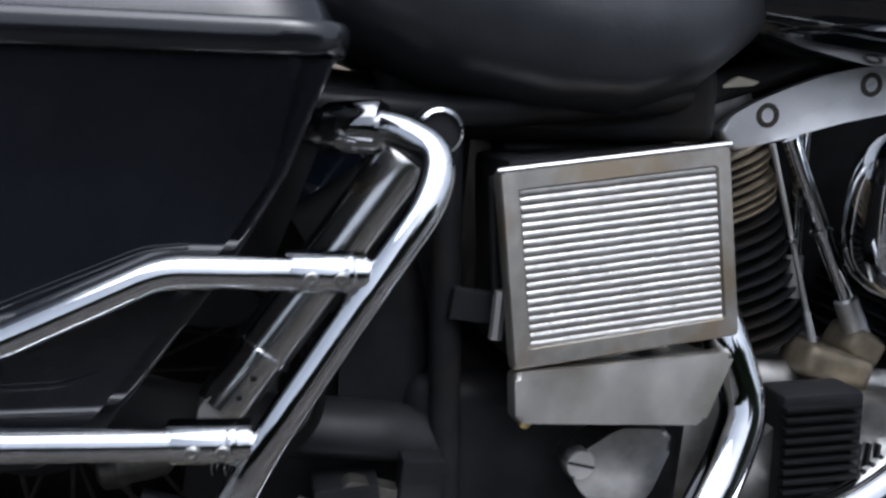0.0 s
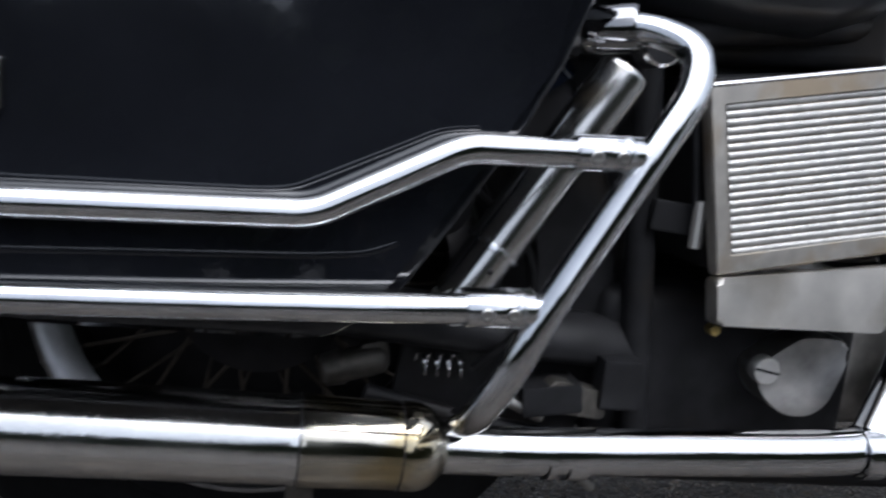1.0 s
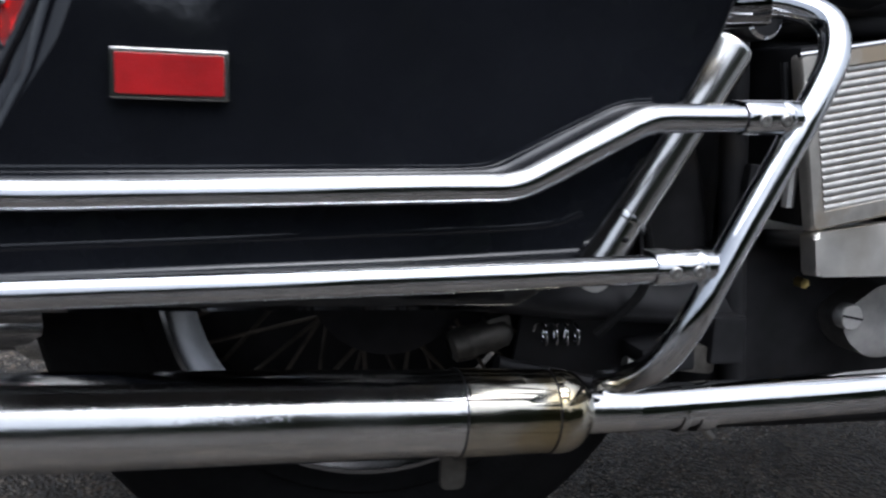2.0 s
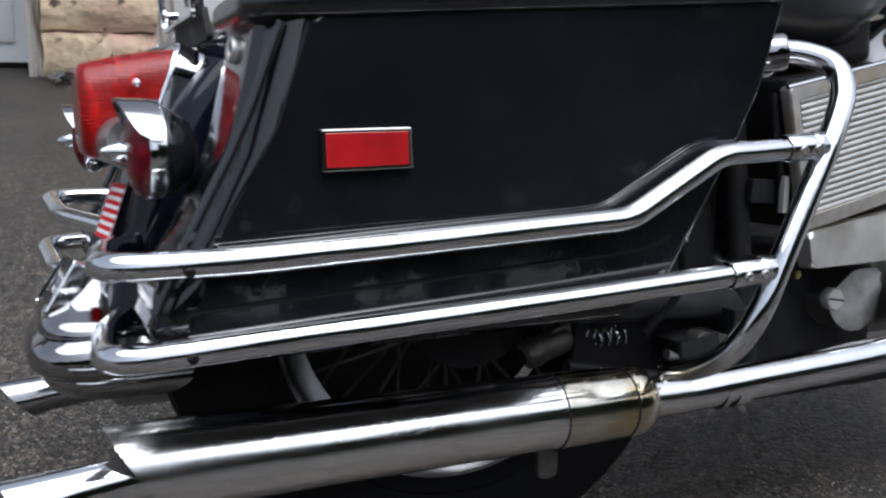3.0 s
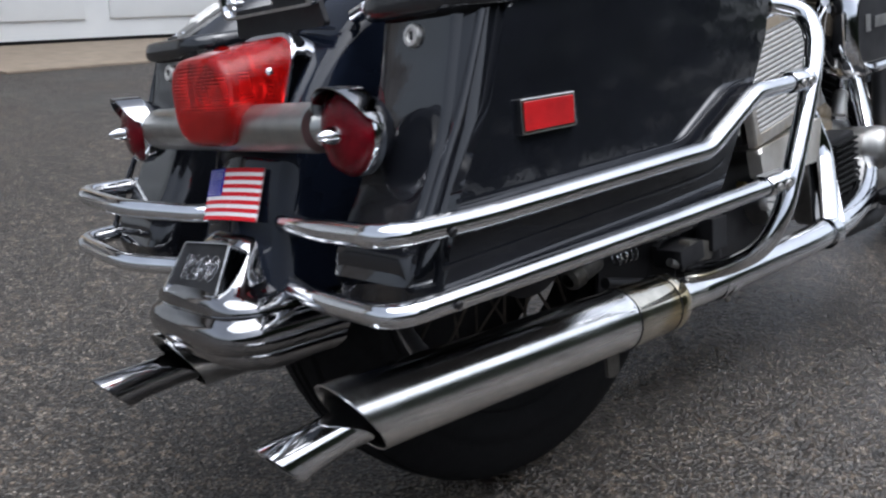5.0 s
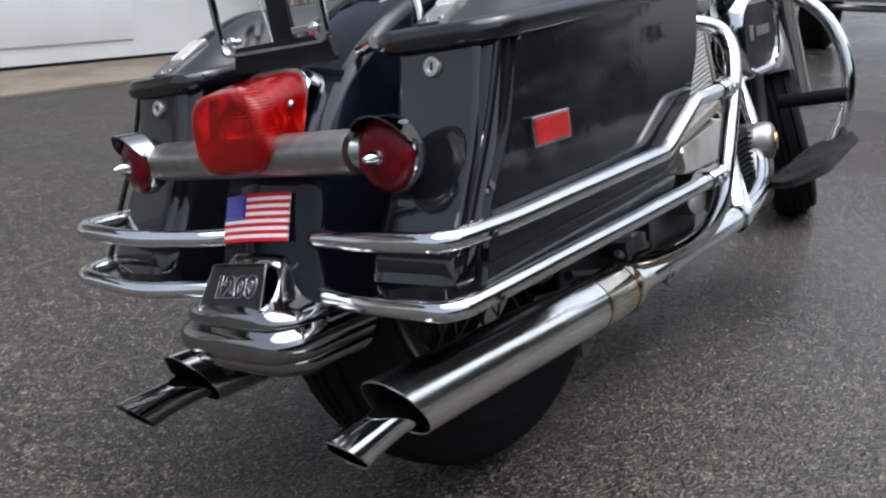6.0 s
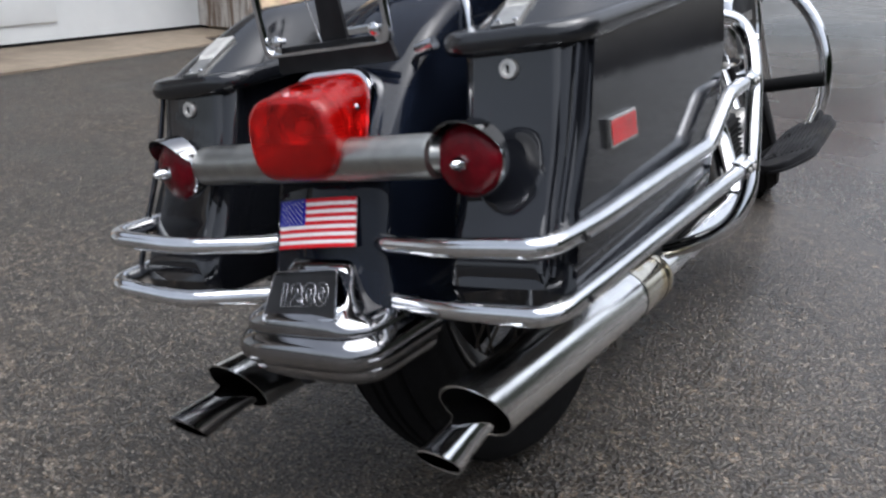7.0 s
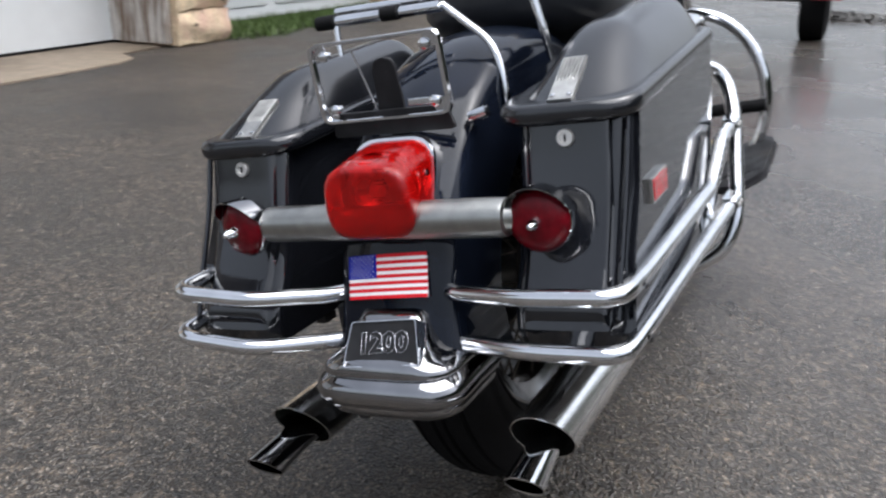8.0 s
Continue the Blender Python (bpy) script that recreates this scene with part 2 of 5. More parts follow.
def weathered_trim():
    """White paint worn off in upright streaks over dark, wet wood."""
    m = material("weathered_white_wood", (0.60, 0.57, 0.53), 0.6, 0, grain=0.2, grain_scale=30, bump=0.3, bump_scale=60)
    n, l = m.node_tree.nodes, m.node_tree.links
    p = n["Principled BSDF"]
    where, stretch, streak, tone, mix = n.new("ShaderNodeTexCoord"), n.new("ShaderNodeMapping"), n.new("ShaderNodeTexNoise"), n.new("ShaderNodeValToRGB"), n.new("ShaderNodeMix")
    stretch.inputs["Scale"].default_value = (1, 1, 0.12)
    streak.inputs["Scale"].default_value, streak.inputs["Detail"].default_value = 22, 6
    tone.color_ramp.elements[0].position, tone.color_ramp.elements[1].position = 0.42, 0.62
    l.new(where.outputs["Object"], stretch.inputs["Vector"])
    l.new(stretch.outputs["Vector"], streak.inputs["Vector"])
    l.new(streak.outputs["Fac"], tone.inputs["Fac"])
    mix.data_type = "RGBA"
    mix.inputs["B"].default_value = (0.17, 0.12, 0.085, 1)
    l.new(tone.outputs["Color"], mix.inputs["Factor"])
    l.new(p.inputs["Base Color"].links[0].from_socket, mix.inputs["A"])
    l.new(mix.outputs["Result"], p.inputs["Base Color"])
    return m


def stone_material():
    """Tan split stone with pinkish beds, dark pits and a rough face."""
    m = material("tan_stone", (0.80, 0.63, 0.42), 0.85, 0, grain=0.35, grain_scale=16, second=(0.60, 0.40, 0.30), second_scale=2.6, second_at=0.52)
    n, l = m.node_tree.nodes, m.node_tree.links
    p = n["Principled BSDF"]
    where, pits, tone, mix, rough, b = n.new("ShaderNodeTexCoord"), n.new("ShaderNodeTexNoise"), n.new("ShaderNodeValToRGB"), n.new("ShaderNodeMix"), n.new("ShaderNodeTexNoise"), n.new("ShaderNodeBump")
    for t, scale in ((pits, 11), (rough, 26)):
        l.new(where.outputs["Object"], t.inputs["Vector"])
        t.inputs["Scale"].default_value, t.inputs["Detail"].default_value = scale, 8
    tone.color_ramp.elements[0].position, tone.color_ramp.elements[1].position = 0.63, 0.70
    l.new(pits.outputs["Fac"], tone.inputs["Fac"])
    mix.data_type = "RGBA"
    mix.inputs["B"].default_value = (0.11, 0.075, 0.05, 1)
    l.new(tone.outputs["Color"], mix.inputs["Factor"])
    l.new(p.inputs["Base Color"].links[0].from_socket, mix.inputs["A"])
    l.new(mix.outputs["Result"], p.inputs["Base Color"])
    b.inputs["Strength"].default_value, b.inputs["Distance"].default_value = 0.7, 0.02
    l.new(rough.outputs["Fac"], b.inputs["Height"])
    l.new(b.outputs["Normal"], p.inputs["Normal"])
    return m


TRIM_WHITE = weathered_trim()
STONE = stone_material()
MORTAR = material("dark_mortar", (0.30, 0.23, 0.15), 0.9, 0, grain=0.3, grain_scale=60)
GRASS = material("grass", (0.09, 0.15, 0.03), 0.7, 0, grain=0.5, grain_scale=30)
LEAF = material("dark_leaves", (0.035, 0.055, 0.02), 0.6, 0, grain=0.5, grain_scale=3)
WET_LEAF = material("wet_leaves", (0.022, 0.019, 0.015), 0.5, 0, grain=0.5, grain_scale=30)
SHINGLE = material("grey_roofing", (0.09, 0.085, 0.08), 0.85, 0, grain=0.4, grain_scale=25)
TRAILER_RED = material("red_enamel", (0.22, 0.010, 0.018), 0.4, 0, grain=0.2, grain_scale=8)
TRAILER_GREY = material("galvanised_steel", (0.42, 0.42, 0.42), 0.45, 0.8, grain=0.25, grain_scale=25)


# ---- mesh helpers ----
def part(name, bm, mat, parent=None, label="", smooth=True):
    """Links a bmesh as one mesh object under a thing or a part."""
    bmesh.ops.recalc_face_normals(bm, faces=bm.faces)
    me = bpy.data.meshes.new(name)
    bm.to_mesh(me)
    bm.free()
    me.materials.append(mat)
    if smooth:
        me.polygons.foreach_set("use_smooth", [True] * len(me.polygons))
        me.set_sharp_from_angle(angle=radians(38))
    ob = new(name, me)
    areas = sorted(f.area for f in me.polygons)
    if smooth and 6 < len(areas) and areas[-1] > 12 * areas[len(areas) // 2] and name not in ("stone", "panel"):
        ob.modifiers.new("even_shading", "WEIGHTED_NORMAL").keep_sharp = True
    if parent is not None:
        ob.parent = parent
    if label:
        tagged(ob, label)
    return ob


def ring_faces(bm, rings, closed=True, caps=True):
    n = len(rings[0])
    for a, b in zip(rings, rings[1:]):
        for i in range(n if closed else n - 1):
            j = (i + 1) % n
            bm.faces.new((a[i], a[j], b[j], b[i]))
    if caps:
        bm.faces.new(rings[0][::-1])
        bm.faces.new(rings[-1])


def loft(sections, closed=True, caps=True, bm=None):
    """A skin over rings of points that all have the same count."""
    bm = bm or bmesh.new()
    ring_faces(bm, [[bm.verts.new(p) for p in s] for s in sections], closed, caps)
    return bm


def rounded_path(points, radius, steps=6):
    """A polyline whose inner corners are rounded off."""
    pts = [Vector(p) for p in points]
    out = [pts[0]]
    for i, (a, b, c) in enumerate(zip(pts, pts[1:], pts[2:])):
        d1, d2 = (a - b), (c - b)
        r = min(radius[i] if isinstance(radius, (list, tuple)) else radius, 0.48 * d1.length, 0.48 * d2.length)
        p, q = b + d1.normalized() * r, b + d2.normalized() * r
        for k in range(steps + 1):
            t = k / steps
            out.append((1 - t) ** 2 * p + 2 * t * (1 - t) * b + t * t * q)
    out.append(pts[-1])
    return out


def tube(points, radius, bend=0.04, sides=16, steps=6, bm=None, caps=True, flat=1.0):
    """A round bar along a path; radius may be a list, one for each given point, where bend is 0."""
    bm = bm or bmesh.new()
    path = rounded_path(points, bend, steps) if bend else [Vector(p) for p in points]
    radii = radius if isinstance(radius, (list, tuple)) else [radius] * len(path)
    rings, side = [], None
    for i, p in enumerate(path):
        d = (path[min(i + 1, len(path) - 1)] - path[max(i - 1, 0)]).normalized()
        if side is None:
            side = d.orthogonal().normalized()
        side = (side - d * side.dot(d)).normalized()
        up = d.cross(side)
        rings.append([bm.verts.new(p + radii[i] * (math.cos(a) * side + flat * math.sin(a) * up)) for a in (2 * math.pi * k / sides for k in range(sides))])
    ring_faces(bm, rings, True, caps)
    return bm


def lathe(profile, start, axis, sides=32, bm=None, caps=False):
    """Turns (distance along the axis, radius) pairs about an axis through start."""
    bm = bm or bmesh.new()
    d = Vector(axis).normalized()
    side = d.orthogonal().normalized()
    up = d.cross(side)
    rings = []
    for along, r in profile:
        c = Vector(start) + d * along
        rings.append([bm.verts.new(c + max(r, 1e-5) * (math.cos(a) * side + math.sin(a) * up)) for a in (2 * math.pi * k / sides for k in range(sides))])
    ring_faces(bm, rings, True, caps)
    return bm


def block(size, m=Matrix(), bevel=0.0, segments=2, bm=None):
    """A box with rounded edges at the pose m, its middle at the origin."""
    own = bmesh.new()
    bmesh.ops.create_cube(own, size=1.0)
    bmesh.ops.scale(own, vec=Vector(size), verts=own.verts)
    if bevel:
        bmesh.ops.bevel(own, geom=own.edges[:], offset=bevel, segments=segments, profile=0.6, affect="EDGES")
    bmesh.ops.transform(own, matrix=m, verts=own.verts)
    return merge(bm, own)


def merge(bm, own):
    if bm is None:
        return own
    me = bpy.data.meshes.new("scratch")
    own.to_mesh(me)
    own.free()
    bm.from_mesh(me)
    bpy.data.meshes.remove(me)
    return bm


def plate(outline, origin, u, v, depth, bevel=0.0, segments=2, bm=None):
    """A flat piece: an outline in the plane of u and v, raised by depth along u x v, with a rounded front edge."""
    own = bmesh.new()
    o, u, v = Vector(origin), Vector(u), Vector(v)
    w = u.cross(v).normalized()
    low = [own.verts.new(o + u * a + v * b) for a, b in outline]
    top = [own.verts.new(o + u * a + v * b + w * depth) for a, b in outline]
    ring_faces(own, [low, top])
    if bevel:
        rim = [e for e in own.edges if e.verts[0] in top and e.verts[1] in top]
        bmesh.ops.bevel(own, geom=rim, offset=bevel, segments=segments, profile=0.5, affect="EDGES")
        front = max((f for f in own.faces if f.normal.dot(w) > 0.99), key=lambda f: f.calc_area(), default=None)
        if front is not None:
            bmesh.ops.inset_individual(own, faces=[front], thickness=bevel * 0.2)
    return merge(bm, own)


def round_corners(outline, radius, steps=4):
    """The outline of a polygon with its corners rounded."""
    pts = [Vector((*p, 0)) for p in outline]
    out = []
    for i, b in enumerate(pts):
        a, c = pts[i - 1], pts[(i + 1) % len(pts)]
        d1, d2 = a - b, c - b
        r = min(radius, 0.45 * d1.length, 0.45 * d2.length)
        p, q = b + d1.normalized() * r, b + d2.normalized() * r
        for k in range(steps + 1):
            t = k / steps
            s = (1 - t) ** 2 * p + 2 * t * (1 - t) * b + t * t * q
            out.append((s.x, s.y))
    return out


# ---- ground and garage ----
bm = bmesh.new()
for x0, x1, y0, y1 in ((-60, 60, -60, 60),):
    bm.faces.new([bm.verts.new(p) for p in ((x0, y0, 0), (x1, y0, 0), (x1, y1, 0), (x0, y1, 0))])
tagged(part("ground", bm, ASPHALT, smooth=False), "dark wet asphalt driveway with pale grit", "driveway", kind="structure")


def grit_material():
    """Pale, brown and dark stones, told apart by their own random tone."""
    m = material("exposed_aggregate", (0.1, 0.1, 0.1), 0.32, 0, bump=0.1, bump_scale=900)
    n, l = m.node_tree.nodes, m.node_tree.links
    geo, ramp = n.new("ShaderNodeNewGeometry"), n.new("ShaderNodeValToRGB")
    ramp.color_ramp.elements[0].color, ramp.color_ramp.elements[1].color = (0.018, 0.0155, 0.0130, 1), (0.215, 0.183, 0.147, 1)
    e = ramp.color_ramp.elements.new(0.6)
    e.color = (0.062, 0.054, 0.045, 1)
    l.new(geo.outputs["Random Per Island"], ramp.inputs["Fac"])
    l.new(ramp.outputs["Color"], n["Principled BSDF"].inputs["Base Color"])
    return m


def asphalt_grit(count, seed):
    """Stones standing a little proud of the worn binder, thicker near the motorcycle."""
    rng = random.Random(seed)
    verts, faces = [], []
    for _ in range(count):
        x, y = rng.gauss(-0.4, 1.1), rng.gauss(0.0, 1.0)
        r, h, turn_by = rng.uniform(0.0016, 0.0042), rng.uniform(0.0006, 0.0018), rng.uniform(0, 6.28)
        sides, at = rng.choice((4, 5, 5, 6)), len(verts)
        for q in range(sides):
            a, s = turn_by + 2 * math.pi * q / sides, r * rng.uniform(0.7, 1.2)
            verts.append((x + s * math.cos(a), y + s * math.sin(a), -0.0003))
        verts.append((x + r * rng.uniform(-0.3, 0.3), y + r * rng.uniform(-0.3, 0.3), h))
        faces += [(at + q, at + (q + 1) % sides, at + sides) for q in range(sides)]
    me = bpy.data.meshes.new("asphalt_grit")
    me.from_pydata(verts, [], faces)
    me.materials.append(grit_material())
    return tagged(new("asphalt_grit", me), "small pale stones in the worn asphalt", "grit", kind="stuff")


asphalt_grit(150000, 21)
WALL_Y = 4.92
apron = [(0.40, 3.90), (1.6, 3.98), (2.9, 4.06), (3.12, 4.16), (3.22, 4.38), (3.66, 4.42), (3.66, WALL_Y + 0.1), (0.22, WALL_Y + 0.1), (0.22, 4.34)]
tagged(part("apron", plate(apron, (0, 0, -0.05), (1, 0, 0), (0, 1, 0), 0.062, 0.006), CONCRETE), "brown stained concrete apron before the garage door", "apron", kind="structure")


def garage_door(name, x0, x1, y, height, first, wide, last):
    door = block((x1 - x0, 0.04, 0.53), pose((x0 + x1) / 2, y, 0.285), 0.006)
    z = 0.565
    while z < height:
        door = block((x1 - x0, 0.04, 0.53), pose((x0 + x1) / 2, y, z + 0.265), 0.006, bm=door)
        z += 0.545
    ob = tagged(part(name, door, DOOR_WHITE), "white panelled sectional garage door, closed", "garage door", kind="structure")
    z = 0.035
    while z < height:
        x = first
        while x + wide < last + 0.01:
            a, c = max(x, x0 + 0.03), min(x + wide, x1 - 0.03)
            part("panel", block((c - a, 0.024, 0.31), pose((a + c) / 2, y - 0.022, z + 0.265), 0.009), DOOR_WHITE, ob)
            x += wide + 0.15
        z += 0.545
    part("seal", block((x1 - x0, 0.05, 0.03), pose((x0 + x1) / 2, y, 0.018), 0.004), RUBBER, ob)
    return ob


garage_door("door_1", 0.245, 3.83, WALL_Y, 2.2, 0.05, 1.12, 2.45)
garage_door("door_2", 4.36, 7.6, WALL_Y + 0.15, 2.2, 4.6, 1.12, 7.6)
garage_door("door_3", -3.2, -0.53, WALL_Y, 2.2, -2.98, 1.12, -0.4)


def wall_piece(name, x0, x1, y0, y1, z0, z1, mat, label):
    return tagged(part(name, block((x1 - x0, y1 - y0, z1 - z0), pose((x0 + x1) / 2, (y0 + y1) / 2, (z0 + z1) / 2), 0.004), mat), label, "wall", kind="structure")


def stone_pier(name, x0, x1, y0, y1, height, seed):
    rng = random.Random(seed)
    pier = wall_piece(name, x0 + 0.02, x1 - 0.02, y0 + 0.02, y1, -0.05, height, MORTAR, "tan rock-faced stone pier between the garage doors")
    z = 0.01
    while z < height - 0.1:
        h = rng.uniform(0.245, 0.262)
        cut = rng.choice([0.0, 0.0, 0.0, rng.uniform(0.4, 0.6)]) if z > 0.6 else 0.0
        spans = [(x0, x1)] if not cut else [(x0, x0 + (x1 - x0) * cut), (x0 + (x1 - x0) * cut, x1)]
        for a, b in spans:
            own = block((b - a - 0.012, y1 - y0 - 0.04, h - 0.014), Matrix(), 0.0)
            bmesh.ops.subdivide_edges(own, edges=own.edges[:], cuts=6, use_grid_fill=True)
            for v in own.verts:
                v.co += 0.016 * noise.noise_vector(v.co * 9 + Vector((seed, z * 7, a)))
                if v.co.y < -(y1 - y0) / 2 + 0.06:
                    v.co.y += -0.040 + 0.05 * (abs(v.co.z) / h) ** 2 * 2 + 0.03 * noise.noise(v.co * 14 + Vector((a, z, seed)))
            bmesh.ops.transform(own, matrix=pose((a + b) / 2, (y0 + y1) / 2, z + h / 2), verts=own.verts)
            part("stone", own, STONE, pier)
        z += h
    return pier


stone_pier("wall_pier_1", -0.46, 0.13, 4.38, 4.97, 2.3, 3)
stone_pier("wall_pier_2", 3.71, 4.28, 4.30, 4.97, 2.3, 8)
wall_piece("trim_1", 0.13, 0.245, 4.56, 4.95, 0, 2.3, TRIM_WHITE, "weathered white wooden door jamb")
wall_piece("trim_2", 3.65, 3.71, 4.36, 4.95, 0.03, 2.3, TRIM_WHITE, "peeling white wooden door jamb")
wall_piece("trim_3", 4.28, 4.36, 4.40, 5.07, 0, 2.3, TRIM_WHITE, "peeling white wooden door jamb")
wall_piece("trim_4", -0.53, -0.46, 4.50, 4.95, 0, 2.3, TRIM_WHITE, "weathered white wooden door jamb")
wall_piece("wall_lintel", -3.7, 9, 4.45, 5.15, 2.3, 3.0, TRIM_WHITE, "white board wall above the garage doors")
wall_piece("wall_west", -3.6, -3.2, 4.45, 5.15, 0, 2.3, TRIM_WHITE, "weathered white board garage wall")
wall_piece("wall_east", 7.6, 9, 4.45, 5.25, 0, 2.3, STONE, "tan stone garage wall")
bm = loft([[(-4.0, 4.15, 3.0), (-4.0, 4.15, 3.1), (-4.0, 8.4, 5.0), (-4.0, 8.4, 4.9)], [(9.4, 4.15, 3.0), (9.4, 4.15, 3.1), (9.4, 8.4, 5.0), (9.4, 8.4, 4.9)]])
tagged(part("roof", bm, SHINGLE, smooth=False), "grey shingled garage roof", "roof", kind="structure")


def grass_strip():
    rng = random.Random(5)
    bm = bmesh.new()
    for _ in range(5200):
        x = rng.uniform(4.30, 8.6)
        edge = 4.20 - 0.03 * (x - 4.3) + 0.08 * math.sin(x * 5)
        y = edge + (5.04 - edge) * rng.random() ** 0.8
        h, a, w = rng.uniform(0.03, 0.10), rng.uniform(0, 6.28), rng.uniform(0.004, 0.009)
        lean = Vector((rng.uniform(-0.05, 0.05), rng.uniform(-0.05, 0.05), h))
        c, s = Vector((x, y, 0)), Vector((math.cos(a) * w, math.sin(a) * w, 0))
        bm.faces.new([bm.verts.new(p) for p in (c - s, c + s, c + lean)])
    return tagged(part("grass", bm, GRASS, smooth=False), "short green grass along the garage wall", "grass", kind="stuff")


grass_strip()


def woods(name, x0, x1, y, depth, height, count, seed):
    """Far trees: trunks and very many small leaf faces with an uneven top."""
    rng = random.Random(seed)
    bm = bmesh.new()
    for _ in range(count):
        x, d = rng.uniform(x0, x1), rng.uniform(0, depth)
        top = height * (0.72 + 0.35 * noise.noise(Vector((x * 0.32, seed, 0))) + 0.16 * noise.noise(Vector((x * 1.3, seed, 3))))
        top *= 0.50 + 0.50 * min(1.0, max(0.0, (x - 0.3) / 1.5))
        if rng.random() < min(1.0, max(0.0, (x - 2) / 24)) ** 0.7:
            continue
        z = top * rng.random() ** 0.6
        c = Vector((x, y - d, z))
        s = rng.uniform(0.16, 0.42)
        u = Vector((rng.gauss(0, 1), rng.gauss(0, 1), rng.gauss(0, 1))).normalized() * s
        v = u.orthogonal().normalized() * s * 0.7
        bm.faces.new([bm.verts.new(p) for p in (c - u, c - v, c + u, c + v)])
    return tagged(part(name, bm, LEAF, smooth=False), "dark leafy trees beyond the driveway", "woods", kind="stuff")


woods("far_woods", -28, 40, -11, 4, 9.8, 70000, 4)


# ---- the motorcycle, leaning on its side stand ----
# Built upright with x ahead and z up; the lean is the Empty's own turn.
bike = new("motorcycle")
bike.empty_display_size = 0.2
bike.matrix_world = pose(-0.0013, 0.0109, 0.0042, -10.2, 0.64, 0.9)
tagged(bike, "black and chrome touring motorcycle leaning on its side stand", "motorcycle")
AXLE = Vector((-0.08, -0.008, 0.335))
FENDER_R = 0.377


def turned(bm, m):
    bmesh.ops.transform(bm, matrix=m, verts=bm.verts)
    return bm


# Wheels
def wheel(axle, radius, width, rim_r, label):
    half_prof = [(0.30, rim_r), (0.42, rim_r + 0.012), (0.44, rim_r + 0.018), (0.425, rim_r + 0.021), (0.47, rim_r + 0.030), (0.50, rim_r + 0.046), (0.505, rim_r + 0.056), (0.49, rim_r + 0.059), (0.495, rim_r + 0.066), (0.47, rim_r + 0.082), (0.44, radius - 0.024), (0.40, radius - 0.012), (0.33, radius - 0.006), (0.315, radius - 0.010), (0.285, radius - 0.010), (0.27, radius - 0.003), (0.10, radius - 0.0002), (0.085, radius - 0.006), (0.05, radius - 0.006), (0.035, radius)]
    prof = [(-a, r) for a, r in half_prof] + half_prof[::-1]
    w = part("wheel", lathe([(a * width, r) for a, r in prof], axle, (0, 1, 0), 56), RUBBER, bike, label)
    rim = [(-0.31, rim_r + 0.012), (-0.34, rim_r + 0.014), (-0.345, rim_r), (-0.28, rim_r - 0.008), (-0.2, rim_r - 0.028), (0.2, rim_r - 0.028), (0.28, rim_r - 0.008), (0.345, rim_r), (0.34, rim_r + 0.014), (0.31, rim_r + 0.012)]
    part("rim", lathe([(a * width, r) for a, r in rim], axle, (0, 1, 0), 56), RIM_STEEL, w, "dull grey metal wheel rim")
    part("hub", lathe([(-0.075, 0.02), (-0.075, 0.055), (-0.06, 0.06), (-0.05, 0.04), (0.05, 0.04), (0.06, 0.06), (0.075, 0.055), (0.075, 0.02)], axle, (0, 1, 0), 28, caps=True), ALLOY, w)
    for k in range(40):
        a = 2 * math.pi * k / 40
        b = a + (0.5 if k % 2 else -0.5)
        y = 0.05 if k % 4 < 2 else -0.05
        p = axle + Vector((0.05 * math.cos(b), y, 0.05 * math.sin(b)))
        q = axle + Vector(((rim_r - 0.026) * math.cos(a), y * 0.2, (rim_r - 0.026) * math.sin(a)))
        part("spoke", tube([p, q], 0.0022, 0, 6), OLD_STEEL, w)
    return w


wheel(AXLE, 0.335, 0.128, 0.217, "black rear tyre on a chrome spoked rim")


# Rear fender: a rounded channel swept about the axle, flared at its tail
def fender(axle, r, half, a0, a1, flare_from, flare, depth, steps=44):
    sections = []
    for k in range(steps + 1):
        a = a0 + (a1 - a0) * k / steps
        f = max(0.0, (a - flare_from) / max(1e-6, a1 - flare_from))
        rr, w = r + flare * f * f + (0.0068 * min(1.0, max(0.0, (a - 110) / 40)) if flare else 0.0), half + 0.018 * f * f
        d = Vector((math.cos(radians(a)), 0, math.sin(radians(a))))
        prof = [(-w, -depth)] + [(-w, -0.036)] + [(-w + 0.024 * (1 - math.cos(t)), -0.010 - 0.024 * (1 - math.sin(t))) for t in (0.2, 0.5, 0.8, 1.1, 1.4)]
        prof += [(-0.045, -0.0055), (-0.025, -0.0015), (-0.008, 0.0)]
        prof += [(-y, q) for y, q in prof[::-1]]
        outer = [axle + d * (rr + q) + Vector((0, y, 0)) for y, q in prof]
        inner = [axle + d * (rr + q - (0.003 if i not in (0, len(prof) - 1) else 0)) + Vector((0, y * (1 - 0.003 / w), 0)) for i, (y, q) in enumerate(prof)]
        sections.append(outer + inner[::-1])
    return loft(sections)


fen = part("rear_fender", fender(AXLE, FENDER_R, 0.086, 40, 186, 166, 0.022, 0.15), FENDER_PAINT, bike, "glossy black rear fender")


# Chrome tail tip with its number plaque
def tip_section(z, w, xr):
    """A level outline of the tip, open to the front: straight sides, a rounded back."""
    corner = 0.012 + 0.5 * max(0.0, w - 0.036)
    xf = -0.440 + 0.050 * min(1.0, max(0.0, (w - 0.060) / 0.034))
    pts = []
    for s in (-1, 1):
        arc = [(xf, w), (xf + (xr - xf) * 0.4, w)]
        for k in range(6):
            t = k / 5 * math.pi / 2
            arc.append((xr + corner * (1 - math.sin(t)), w - corner * (1 - math.cos(t))))
        arc.append((xr - 0.002, w * 0.35))
        pts += [(x, s * y - 0.011, z) for x, y in (arc if s < 0 else arc[::-1])]
    return pts


